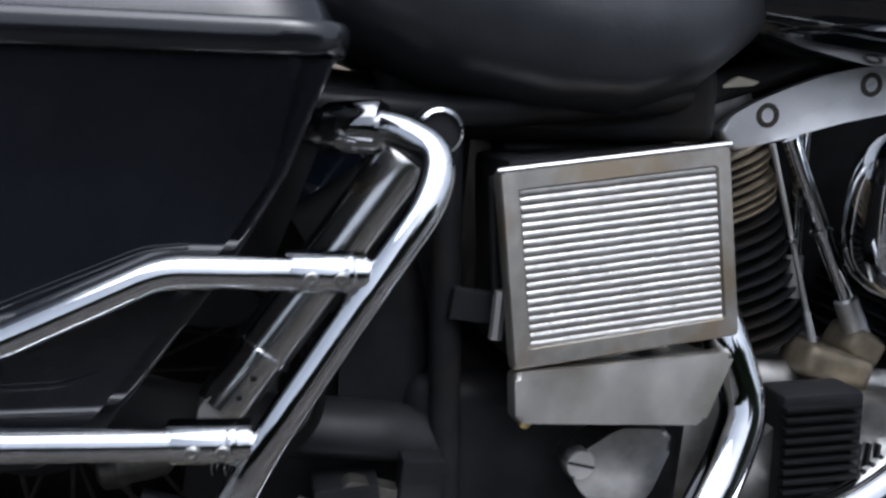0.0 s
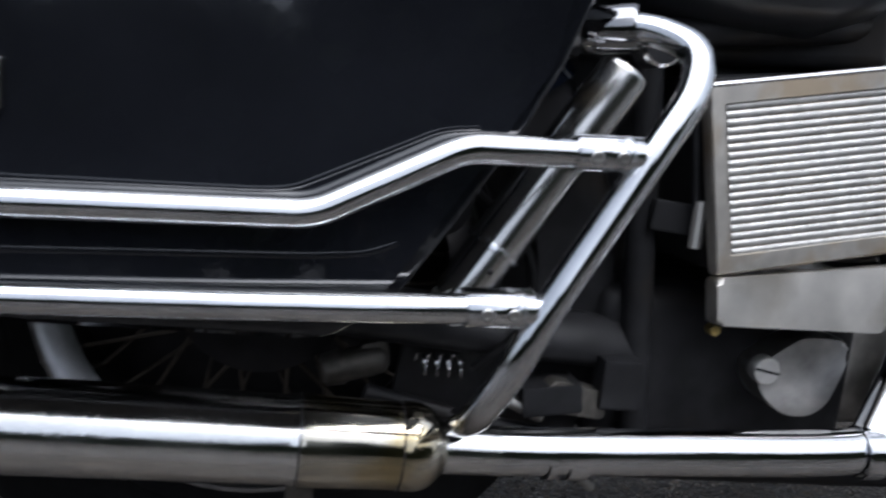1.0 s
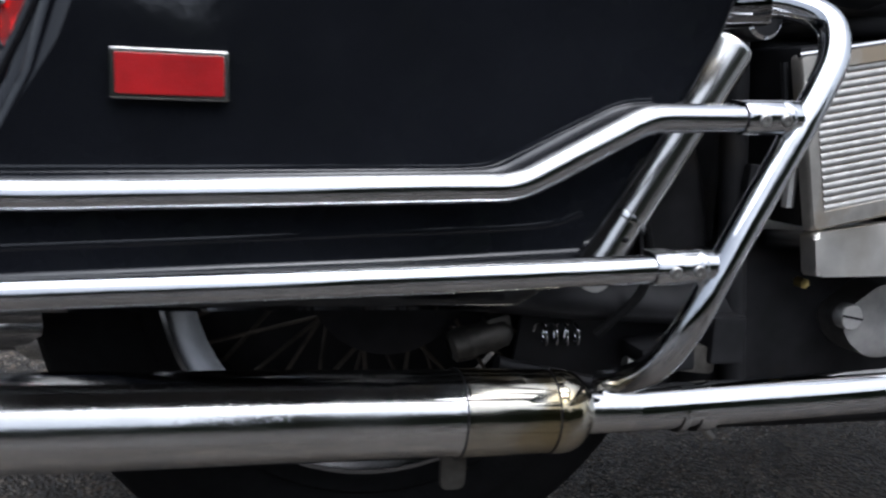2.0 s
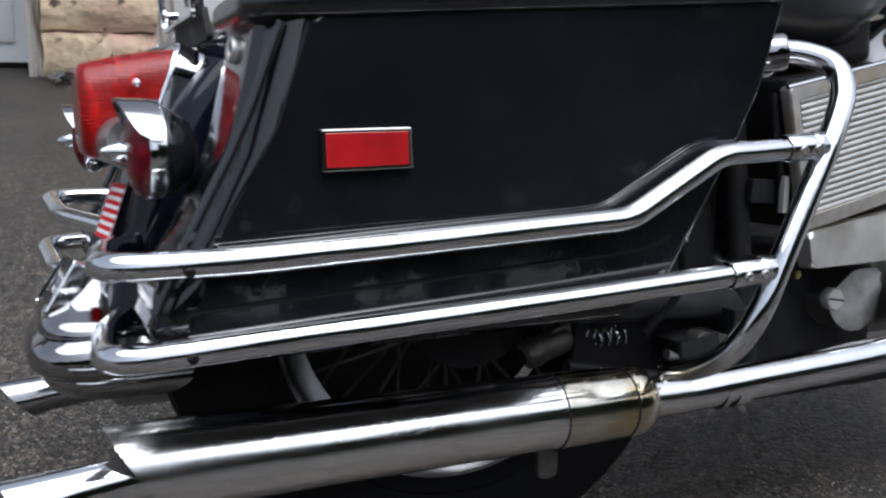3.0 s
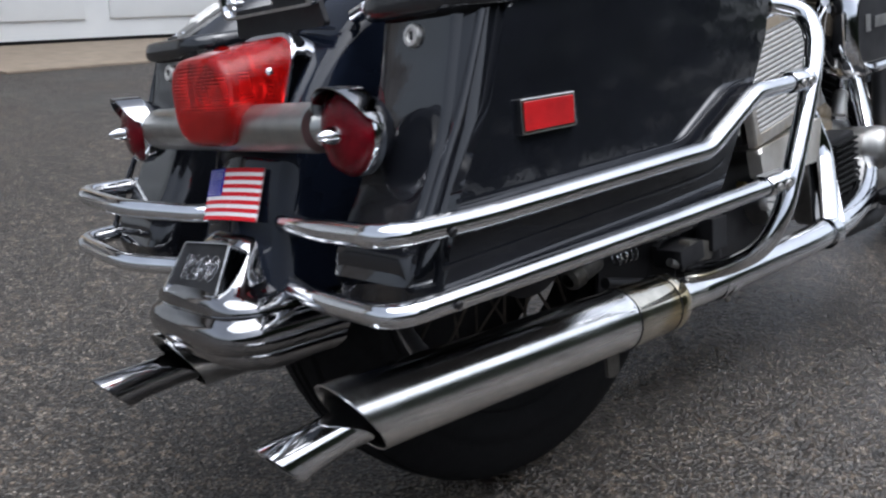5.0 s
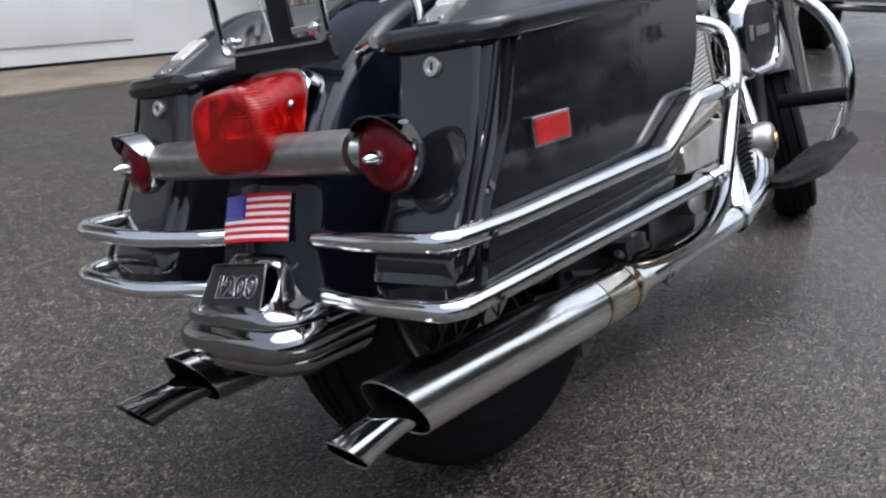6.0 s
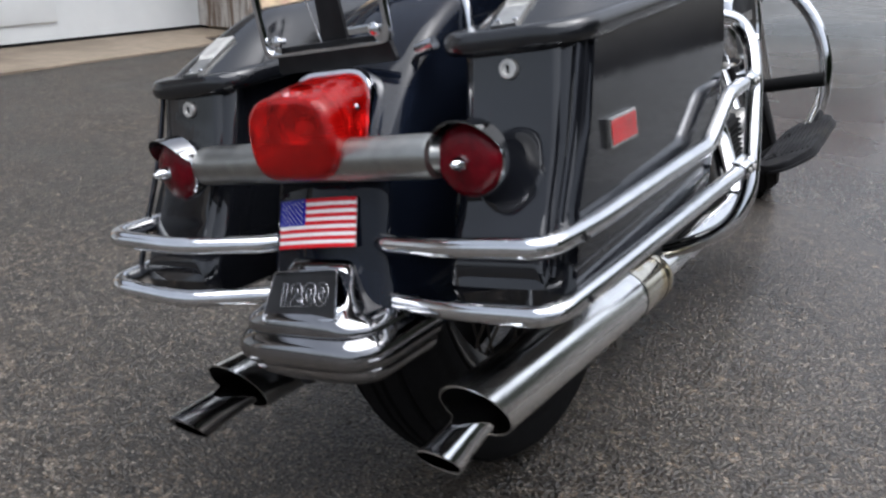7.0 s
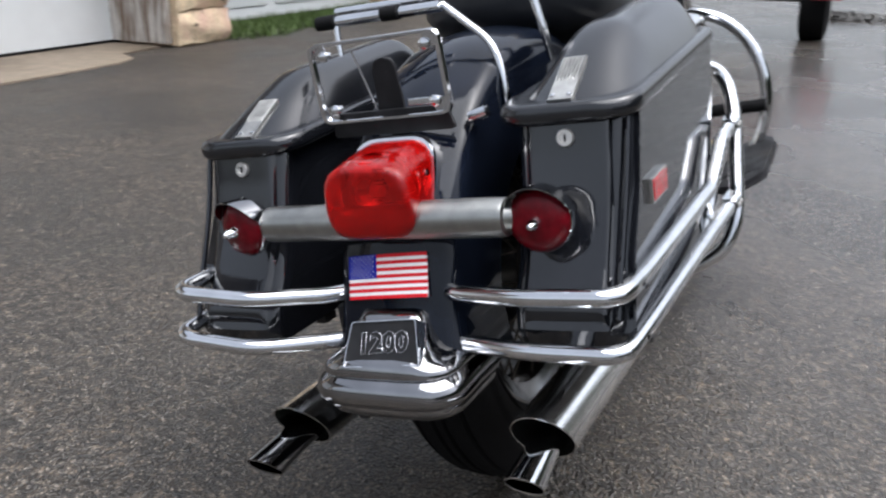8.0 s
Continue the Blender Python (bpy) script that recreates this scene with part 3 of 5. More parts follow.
# a sloping seat for the plaque that flares into two rolls and a lip
pedestal = ((0.399, 0.034, -0.458), (0.396, 0.041, -0.466), (0.391, 0.046, -0.473), (0.380, 0.0505, -0.483), (0.368, 0.0555, -0.4935), (0.360, 0.060, -0.5010), (0.354, 0.066, -0.5080), (0.349, 0.074, -0.517), (0.345, 0.083, -0.519), (0.341, 0.0895, -0.5205), (0.336, 0.0935, -0.5215), (0.332, 0.094, -0.5210))
bumper = ((0.3298, 0.0925, -0.5185), (0.3288, 0.0935, -0.5195), (0.325, 0.099, -0.5255), (0.319, 0.1035, -0.530), (0.311, 0.105, -0.532), (0.303, 0.104, -0.531), (0.296, 0.100, -0.526), (0.2915, 0.0955, -0.5205), (0.288, 0.0955, -0.5200), (0.281, 0.093, -0.516), (0.272, 0.086, -0.504), (0.267, 0.077, -0.490))
# The bumper's dark reflections sit in this chrome's base colour.
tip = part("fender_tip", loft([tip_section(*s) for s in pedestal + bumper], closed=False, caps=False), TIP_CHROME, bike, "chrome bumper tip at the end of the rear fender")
TIP_U = Vector((0.06, -1.0, 0.055)).normalized()
TIP_V = Vector((0.031, 0.0046, 0.0482)).normalized()
TIP_O = Vector((-0.5006, -0.0161, 0.3686))
frame_outline = round_corners([(-0.053, -0.0288), (0.053, -0.0288), (0.0447, 0.0288), (-0.0447, 0.0288)], 0.004)
TIP_N = TIP_U.cross(TIP_V)
part("plaque", plate([(a * 0.965, b * 0.94) for a, b in frame_outline], TIP_O - TIP_N * 0.012, TIP_U, TIP_V, 0.0135, 0.0006), SATIN, tip, "black plaque with raised chrome figures")
bm = bmesh.new()
rim = []
for p in frame_outline:
    o, i = Vector(p), Vector((p[0] * 0.955, p[1] * 0.925))
    rim.append([bm.verts.new(TIP_O + TIP_U * q.x + TIP_V * q.y + TIP_N * h) for q, h in ((o * 1.03, -0.028), (o, 0.0022), (o.lerp(i, 0.3), 0.0040), (o.lerp(i, 0.75), 0.0040), (i, 0.0026), (i, -0.001))])
ring_faces(bm, rim + [rim[0]], False, False)
part("plaque_frame", bm, CHROME, tip, "bright raised frame of the plaque")


def text_mesh(text, size, thick, m):
    """Lettering drawn as raised outlines."""
    cu = bpy.data.curves.new("lettering", "FONT")
    cu.body, cu.size, cu.align_x, cu.align_y = text, size, "CENTER", "CENTER"
    cu.fill_mode, cu.bevel_depth, cu.bevel_resolution, cu.offset, cu.resolution_u = "NONE", thick, 1, 0.0014, 6
    ob = bpy.data.objects.new("lettering", cu)
    own = bmesh.new()
    me = ob.to_mesh()
    own.from_mesh(me)
    ob.to_mesh_clear()
    bpy.data.objects.remove(ob)
    bmesh.ops.transform(own, matrix=m, verts=own.verts)
    return own


face = Matrix((TIP_U, TIP_V, TIP_N)).transposed().to_4x4()
face.translation = TIP_O + TIP_N * 0.0019
figures = text_mesh("1200", 0.034, 0.00034, face @ Matrix.Diagonal((1.02, 1, 1, 1)))
part("raised_number", figures, CHROME, tip, "chrome figures reading 1200", smooth=False)

# Flag sticker on the fender
FL_U = Vector((-0.004, -1.0, 0.055)).normalized()
FL_V = Vector((0.019, 0.0028, 0.0515)).normalized()
FL_O = Vector((-0.4535, -0.0045, 0.4388))
FL_W, FL_H = 0.1145, 0.055
FL_N = FL_U.cross(FL_V)


def sticker(a0, a1, b0, b1, high, bm=None):
    """A thin printed patch that follows the crown of the fender."""
    bm = bm or bmesh.new()
    rows = []
    for q in range(9):
        a = a0 + (a1 - a0) * q / 8
        sink = 0.0068 * (abs(a) / 0.0572) ** 2.2
        rows.append([FL_O + FL_U * a + FL_V * c + FL_N * (d - sink) for c, d in ((b0, -0.001), (b0, high), (b1, high), (b1, -0.001))])
    return loft(rows, True, True, bm)


flag = part("flag_sticker", sticker(-FL_W / 2, FL_W / 2, -FL_H / 2, FL_H / 2, 0.0006), STAR_WHITE, bike, "small flag sticker with red and white stripes and a blue star field")
for q in range(0, 13, 2):
    b0 = -FL_H / 2 + FL_H * q / 13
    part("stripe", sticker(-FL_W / 2 + (0.4 * FL_W if q >= 6 else 0), FL_W / 2, b0, b0 + FL_H / 13, 0.0009), FLAG_RED, flag)
part("canton", sticker(-FL_W / 2, -FL_W * 0.1, -FL_H / 2 + FL_H * 6 / 13, FL_H / 2, 0.0010), FLAG_BLUE, flag, "blue star field")
stars = bmesh.new()
for row in range(9):
    for col in range(6 if row % 2 == 0 else 5):
        cx = -FL_W / 2 + 0.4 * FL_W * (col + (0.75 if row % 2 == 0 else 1.25)) / 6.5
        cy = FL_H / 2 - FL_H * 7 / 13 * (row + 0.75) / 9.5
        ring = []
        for q in range(10):
            r = 0.0011 if q % 2 == 0 else 0.00045
            a = math.pi / 2 + q * math.pi / 5
            ring.append((cx + r * math.cos(a), cy + r * math.sin(a)))
        stars = plate(ring, FL_O + FL_N * (0.0009 - 0.0068 * (abs(cx) / 0.0572) ** 2.2), FL_U, FL_V, 0.0005, bm=stars)
part("stars", stars, STAR_WHITE, flag, smooth=False)

# Light bar, turn signals and tail lamp
BAR_X, BAR_Z = -0.440, 0.506
bar = part("light_bar", lathe([(-0.174, 0.010), (-0.174, 0.0225), (-0.167, 0.0235), (0.160, 0.0235), (0.167, 0.0225), (0.167, 0.010)], (BAR_X, 0, BAR_Z), (0, 1, 0), 28, caps=True), BAR, bike, "dull brushed metal light bar across the fender")
for side in (-1, 1):
    c = Vector((-0.436, -0.211, 0.5005) if side < 0 else (-0.452, 0.202, 0.505))
    turn = Matrix.Translation(c) @ pose(0, 0, 0, 0, -3 if side > 0 else 0, -12 if side > 0 else 0) @ Matrix.Translation(-c)
    sig = part("turn_signal", turned(lathe([(0.038, 0.0), (0.037, 0.012), (0.032, 0.023), (0.022, 0.032), (0.011, 0.0365), (0.008, 0.036)], c, (1, 0, 0), 36), turn), PAINT, bike, "black bullet turn signal with a dark red lens and chrome visor")
    part("bezel", turned(lathe([(0.011, 0.0368), (0.010, 0.0382), (0.004, 0.0390), (-0.001, 0.0388), (-0.0022, 0.0378), (0.0, 0.0365)], c, (1, 0, 0), 36), turn), CHROME, sig, "wide chrome bezel ring")
    part("lens", turned(lathe([(0.0, 0.0372), (-0.004, 0.0366), (-0.009, 0.0335), (-0.0125, 0.0275), (-0.0150, 0.0195), (-0.0162, 0.011), (-0.0166, 0.0)], c, (1, 0, 0), 36), turn), DARK_RED, sig, "dark red domed lens")
    part("lens_jewel", turned(lathe([(-0.012, 0.0088), (-0.020, 0.0082), (-0.028, 0.0060), (-0.034, 0.0028), (-0.035, 0.0)], c, (1, 0, 0), 20), turn), CHROME, sig, "small chrome jewel in the lens")
    vis = bmesh.new()
    rows = []
    for q in range(19):
        f = q / 18
        a = radians(12 + 156 * f)
        reach = 0.008 + 0.024 * math.sin(math.pi * f) ** 0.55
        ring = []
        for t, dr in ((0, 0.0408), (0.5, 0.0416), (1, 0.0420), (1, 0.0408), (0.5, 0.0404), (0, 0.0396)):
            ring.append(vis.verts.new(c + Vector((0.008 - reach * t, -dr * math.cos(a), dr * math.sin(a)))))
        rows.append(ring)
    ring_faces(vis, rows)
    # Dark base colour stands for what the visor's top reflects.
    part("visor", turned(vis, turn), TIP_CHROME, sig, "dulled chrome visor over the lens, dark reflection in its colour")
    part("stem", tube([(BAR_X, side * 0.160, BAR_Z), (c.x + 0.012, c.y - side * 0.026, 0.505)], 0.019, 0, 20), BAR, sig)


def tail_section(c, u, v, hw, ht, hb, top_in=0.0, round_r=0.036):
    """A rounded four-sided ring about c, wider at the bottom."""
    o = round_corners([(-hw, -hb), (hw, -hb), (hw * (1 - top_in), ht), (-hw * (1 - top_in), ht)], round_r, 6)
    return [Vector(c) + Vector(u) * a + Vector(v) * b for a, b in o]


U = Vector((0, -1, 0))
V0, V1 = Vector((0.35, 0, 0.937)), Vector((-0.03, 0, 1.0))
TY = -0.0075
tail_rows = [((-0.398, TY, 0.548), V0, 0.060, 0.056, 0.050, 0.06), ((-0.404, TY, 0.547), V0, 0.059, 0.054, 0.049, 0.06), ((-0.435, TY, 0.544), Vector((0.08, 0, 0.997)), 0.058, 0.047, 0.045, 0.05), ((-0.465, TY, 0.540), V1, 0.0605, 0.042, 0.044, 0.03), ((-0.4705, TY, 0.540), V1, 0.0590, 0.040, 0.0425, 0.03), ((-0.4740, TY, 0.540), V1, 0.0560, 0.037, 0.0395, 0.03), ((-0.4755, TY, 0.540), V1, 0.0515, 0.033, 0.035, 0.03)]
tail_rows = [(c, v, hw * 1.02, ht * 0.97, hb * 1.10 + 0.002, ti) for c, v, hw, ht, hb, ti in tail_rows]
lamp = part("tail_lamp", loft([tail_section((c[0] + 0.030, c[1], c[2] - 0.006), U, v, hw * 1.02, ht * 1.04, hb, ti) for c, v, hw, ht, hb, ti in tail_rows[:2]] + [tail_section((-0.400, TY, 0.548), U, V0, 0.0628, 0.0570, 0.057, 0.06), tail_section((-0.405, TY, 0.547), U, V0, 0.0622, 0.0560, 0.056, 0.06)]), CHROME, bike, "red plastic tail lamp on a chrome base")
part("lens", loft([tail_section(c, U, v, hw, ht, hb, ti) for c, v, hw, ht, hb, ti in tail_rows[1:]]), LENS, lamp, "red ribbed plastic lens")
part("lamp_reflector", lathe([(0.0, 0.012), (0.006, 0.030), (0.016, 0.042), (0.030, 0.046)], (-0.410, TY, 0.545), (-1, 0, 0), 24), CHROME, lamp)
part("bulb", lathe([(0.0, 0.008), (0.014, 0.010), (0.022, 0.008), (0.026, 0.0)], (-0.412, TY, 0.545), (-1, 0, 0), 16), STAR_WHITE, lamp)
for side in (-1, 1):
    part("screw", lathe([(0, 0.004), (0.003, 0.0038), (0.004, 0.0)], (-0.425, TY + side * 0.0605, 0.560), (-0.2, side * 1.0, 0.1), 12), CHROME, lamp)

# Empty plate frame and its bracket
PF_U, PF_V = Vector((0, -1, 0)), Vector((-0.10, 0, 0.995)).normalized()
PF_O = Vector((-0.3775, 0.0045, 0.6735))
loop = [PF_O + PF_U * a + PF_V * b for a, b in round_corners([(-0.092, -0.050), (0.092, -0.050), (0.092, 0.050), (-0.092, 0.050)], 0.014)]
bm = bmesh.new()
rings = []
for i, p in enumerate(loop):
    out = (p - PF_O).normalized()
    d = PF_U.cross(PF_V)
    rings.append([bm.verts.new(p + out * a + d * b) for a, b in ((-0.004, -0.003), (0.004, -0.003), (0.005, 0.0), (0.003, 0.004), (-0.003, 0.004), (-0.005, 0.0))])
ring_faces(bm, rings + [rings[0]], True, False)
plate_frame = part("plate_frame", bm, CHROME, bike, "empty chrome licence plate frame with four bolts")
for a in (-0.073, 0.073):
    for b in (-0.035, 0.035):
        part("bolt", lathe([(-0.012, 0.004), (0.0, 0.004), (0.0, 0.0075), (0.003, 0.007), (0.005, 0.004), (0.0055, 0)], PF_O + PF_U * a + PF_V * b, PF_U.cross(PF_V), 14), CHROME, plate_frame, "chrome bolt head")
        part("tab", plate(round_corners([(-0.010, -0.008), (0.010, -0.008), (0.010, 0.008), (-0.010, 0.008)], 0.004), PF_O + PF_U * a * 1.1 + PF_V * b * 1.12 - PF_U.cross(PF_V) * 0.003, PF_U, PF_V, 0.002), CHROME, plate_frame)
brk = part("plate_bracket", plate(round_corners([(-0.09, -0.022), (0.09, -0.022), (0.082, 0.009), (-0.082, 0.009)], 0.006), PF_O + PF_V * -0.050 + Vector((0.014, 0, 0)), PF_U, PF_V, 0.006, 0.002), SATIN, bike, "black steel plate bracket")
part("strap", plate(round_corners([(-0.020, -0.055), (0.020, -0.055), (0.016, 0.040), (-0.016, 0.040)], 0.014, 6), (-0.352, 0.006, 0.658), PF_U, PF_V, 0.005, 0.002), SATIN, brk)
part("grommet", lathe([(0, 0.0035), (0, 0.0065), (0.002, 0.0065), (0.002, 0.0035)], (-0.358, 0.006, 0.684), (-1, 0, -0.1), 16), SATIN, brk)
part("spring_strip", tube([(-0.350, 0.056, 0.712), (-0.345, 0.046, 0.675), (-0.350, 0.030, 0.632)], 0.003, 0.02, 8, flat=0.4), CHROME, brk)
part("arm", tube([(-0.355, 0.0, 0.60), (-0.30, 0.0, 0.615), (-0.24, 0.0, 0.66)], 0.012, 0.03, 12), SATIN, brk)
part("slot", block((0.003, 0.030, 0.009), pose(-0.372, -0.045, 0.640), 0.002), CHROME, brk)

# Hard saddlebags


def bag_section(z, x0, x1, y0, y1, r, steps=5):
    return [(x, y, z(x) if callable(z) else z) for x, y in round_corners([(x0, y0), (x1, y0), (x1, y1), (x0, y1)], r, steps)]


def lid_line(x):
    return 0.598 + (x + 0.347) * 0.0785


def saddlebag(side):
    """side -1: right. Built for the right and mirrored about the bag pair's own middle."""
    def put(bm):
        if side > 0:
            for v in bm.verts:
                v.co.y = 0.018 - v.co.y
                v.co.z -= 0.009
                v.co.x -= 0.012
        return bm

    rows = [(0.342, -0.425, -0.050, -0.280, -0.175, 0.03), (0.348, -0.442, -0.030, -0.290, -0.166, 0.03), (0.372, -0.449, 0.008, -0.296, -0.162, 0.03), (0.40, -0.437, 0.026, -0.297, -0.160, 0.03), (0.44, -0.411, 0.051, -0.298, -0.160, 0.03),
            (0.50, -0.382, 0.088, -0.299, -0.160, 0.03), (0.56, -0.366, 0.117, -0.300, -0.160, 0.03), (lid_line, -0.357, 0.142, -0.300, -0.160, 0.03)]
    def body_section(z, x0, x1, y0, y1, r):
        """Rounded behind, with a tighter edge in front."""
        rear = round_corners([(x0, y0), (0, y0), (0, y1), (x0, y1)], r, 5)
        front = round_corners([(-0.3, y0), (x1, y0), (x1, y1), (-0.3, y1)], 0.005, 5)
        pts = [p for p in rear if p[0] < -0.1 and p[1] < (y0 + y1) / 2] + [p for p in front if p[0] > x1 - 0.007] + [p for p in rear if p[0] < -0.1 and p[1] > (y0 + y1) / 2]
        return [(x, y, z(x) if callable(z) else z) for x, y in pts]

    body = loft([body_section(*r) for r in rows])
    ux, vz = (1, 0, 0), (0, 0, 1)
    # flat side panel, and beads that follow the rails
    face = [(-0.430, 0.356), (-0.046, 0.356), (0.004, 0.388), (0.070, 0.492), (0.106, 0.556), (0.121, 0.641), (-0.327, 0.604), (-0.355, 0.52), (-0.398, 0.446)]
    body = plate(round_corners(face, 0.008), (0, -0.292, 0), ux, vz, 0.0145, 0.005, 3, body)
    # raised rear panel with soft edges
    heights = [r[0] for r in rows[2:-1]] + [0.598]
    backs = [r[1] for r in rows[2:-1]] + [-0.358]
    skin = []
    for q in range(25):
        z = 0.376 + (0.598 - 0.376) * q / 24
        n = max(i for i in range(len(heights) - 1) if heights[i] <= z + 1e-9 or i == 0)
        f = (z - heights[n]) / (heights[n + 1] - heights[n])
        x = backs[n] + (backs[n + 1] - backs[n]) * f
        low = min(1.0, q / 2.5)
        skin.append([body.verts.new((x + 0.003 - 0.0085 * math.sin(math.pi / 2 * min(1.0, low, 6 * (1 - abs(y)) + 0.0)), -0.229 + 0.053 * y, z)) for y in (-1, -0.96, -0.92, -0.88, -0.84, -0.6, -0.3, 0, 0.3, 0.6, 0.84, 0.88, 0.92, 0.96, 1)])
    ring_faces(body, skin, False, False)
    bag = part("saddlebag", put(body), PAINT, bike, "glossy black hard saddlebag with moulded side beads")
    for pts in ([(-0.404, 0.4385), (-0.090, 0.4515), (-0.068, 0.4540), (0.010, 0.4935), (0.030, 0.5040), (0.058, 0.5080)], [(-0.425, 0.3875), (-0.052, 0.4085), (-0.014, 0.4125), (0.008, 0.4215)]):
        line = rounded_path([(x, -0.3064, z) for x, z in pts], 0.03, 6)
        ridge = []
        for n, p in enumerate(line):
            d = (line[min(n + 1, len(line) - 1)] - line[max(n - 1, 0)]).normalized()
            side_way = d.cross(Vector((0, 1, 0)))
            ridge.append([p + side_way * a + Vector((0, -h, 0)) for a, h in ((-0.0035, -0.0003), (-0.002, 0.00018), (-0.0007, 0.00034), (0.0007, 0.00034), (0.002, 0.00018), (0.0035, -0.0003))])
        part("bead", put(loft(ridge, True, True)), PAINT, bag)
    part("bead", put(tube([(-0.350, -0.2985, 0.596), (-0.378, -0.297, 0.52), (-0.421, -0.295, 0.44), (-0.446, -0.294, 0.385)], 0.004, 0.04, 8)), PAINT, bag)
    # lid
    up = lambda h: (lambda x: lid_line(x) + h)
    edge_rows = []
    for q in range(9):
        a = math.pi * q / 8
        out = 0.0085 * math.sin(a) ** 0.7
        edge_rows.append(bag_section(up(0.0125 - 0.0125 * math.cos(a)), -0.367 - out, 0.146 + out * 0.8, -0.3045 - out, -0.146 + out, 0.050, 9))
    lid = loft(edge_rows + [bag_section(up(0.0252), -0.358, 0.140, -0.299, -0.155, 0.050, 9)])

    def pillow(x, f):
        """Height of the lid's dome at x, f across from -1 to 1."""
        rise = 1 - (1 - min(1.0, max(0.0, (x + 0.358) / 0.165))) ** 1.3
        fall = 1 - max(0.0, (x - 0.06) / 0.082) ** 2.2 * 0.9
        return lid_line(x) + 0.0235 + 0.068 * rise * fall * (1 - abs(f) ** 2.8)

    grid = []
    for i in range(41):
        x = -0.109 - 0.250 * math.cos(math.pi * i / 40)
        wide = 0.069 * max(0.02, 1 - (abs(x + 0.109) / 0.252) ** 9) ** 0.4
        grid.append([lid.verts.new((x, -0.231 + wide * math.sin(math.pi / 2 * f), pillow(x, math.sin(math.pi / 2 * f)))) for f in (q / 12 - 1 for q in range(25))])
    ring_faces(lid, grid, False, False)
    lid = part("lid", put(lid), LID_PAINT, bag, "domed black lid with a flange")
    # latch: a bent, ribbed steel strap with two rivets
    rows = []
    for i in range(22):
        x = -0.3625 + 0.076 * i / 21
        base = max(pillow(x, 0.1), lid_line(x) + 0.024) + 0.004
        p = Vector((x, -0.222, base))
        rib = 0.0026 if 10 <= i <= 20 else 0.0
        top = [(-0.0148 + 0.0148 * q / 14, rib if q % 4 in (1, 2) else 0.0) for q in range(29)]
        rows.append([p + Vector((-h * 0.5, y, h)) for y, h in top] + [p + Vector((0.002, y, -0.004)) for y in (0.0148, -0.0148)])
    part("latch", put(loft(rows)), LATCH, bag, "dull ribbed metal lid latch")
    for dy in (-0.010, 0.010):
        part("rivet", put(lathe([(0, 0.0032), (0.0015, 0.0028), (0.0022, 0)], (-0.3520, -0.222 + dy, max(pillow(-0.352, 0.1), lid_line(-0.352) + 0.024) + 0.004), (-0.4, 0, 0.9), 10)), CHROME, bag)
    part("lock", put(lathe([(-0.004, 0.0108), (0.003, 0.0108), (0.005, 0.0095), (0.005, 0.0062), (0.0035, 0.0058), (0.0035, 0.0)], (-0.3672, -0.2275, 0.580), (-1, 0, 0.16), 24)), STEEL, bag, "round metal key lock")
    part("keyhole", put(block((0.002, 0.0022, 0.008), pose(-0.3712, -0.2275, 0.5805), 0.0004)), SATIN, bag)
    refl = round_corners([(-0.0365, -0.016), (0.0365, -0.016), (0.0365, 0.016), (-0.0365, 0.016)], 0.0015, 2)
    tilt = Vector((0.9994, 0, 0.026))
    part("reflector", put(plate(refl, (-0.2885, -0.307, 0.5030), tilt, (-0.026, 0, 0.9994), 0.006, 0.0012)), AGED_CHROME, bag, "red rectangular reflector in a bright frame")
    part("reflector_lens", put(plate([(a * 0.91, b * 0.81) for a, b in refl], (-0.2885, -0.3085, 0.5030), tilt, (-0.026, 0, 0.9994), 0.0052, 0.0006)), REFLECT, bag, "bright red reflector")
    for x, z in ((-0.30, 0.352), (-0.10, 0.355)):
        part("mount", put(block((0.03, 0.03, 0.02), pose(x, -0.19, z - 0.012), 0.003)), SATIN, bag)
    return bag


for side in (-1, 1):
    saddlebag(side)

# Saddlebag guard rails and their upright hoop
RAIL_R = 0.0108


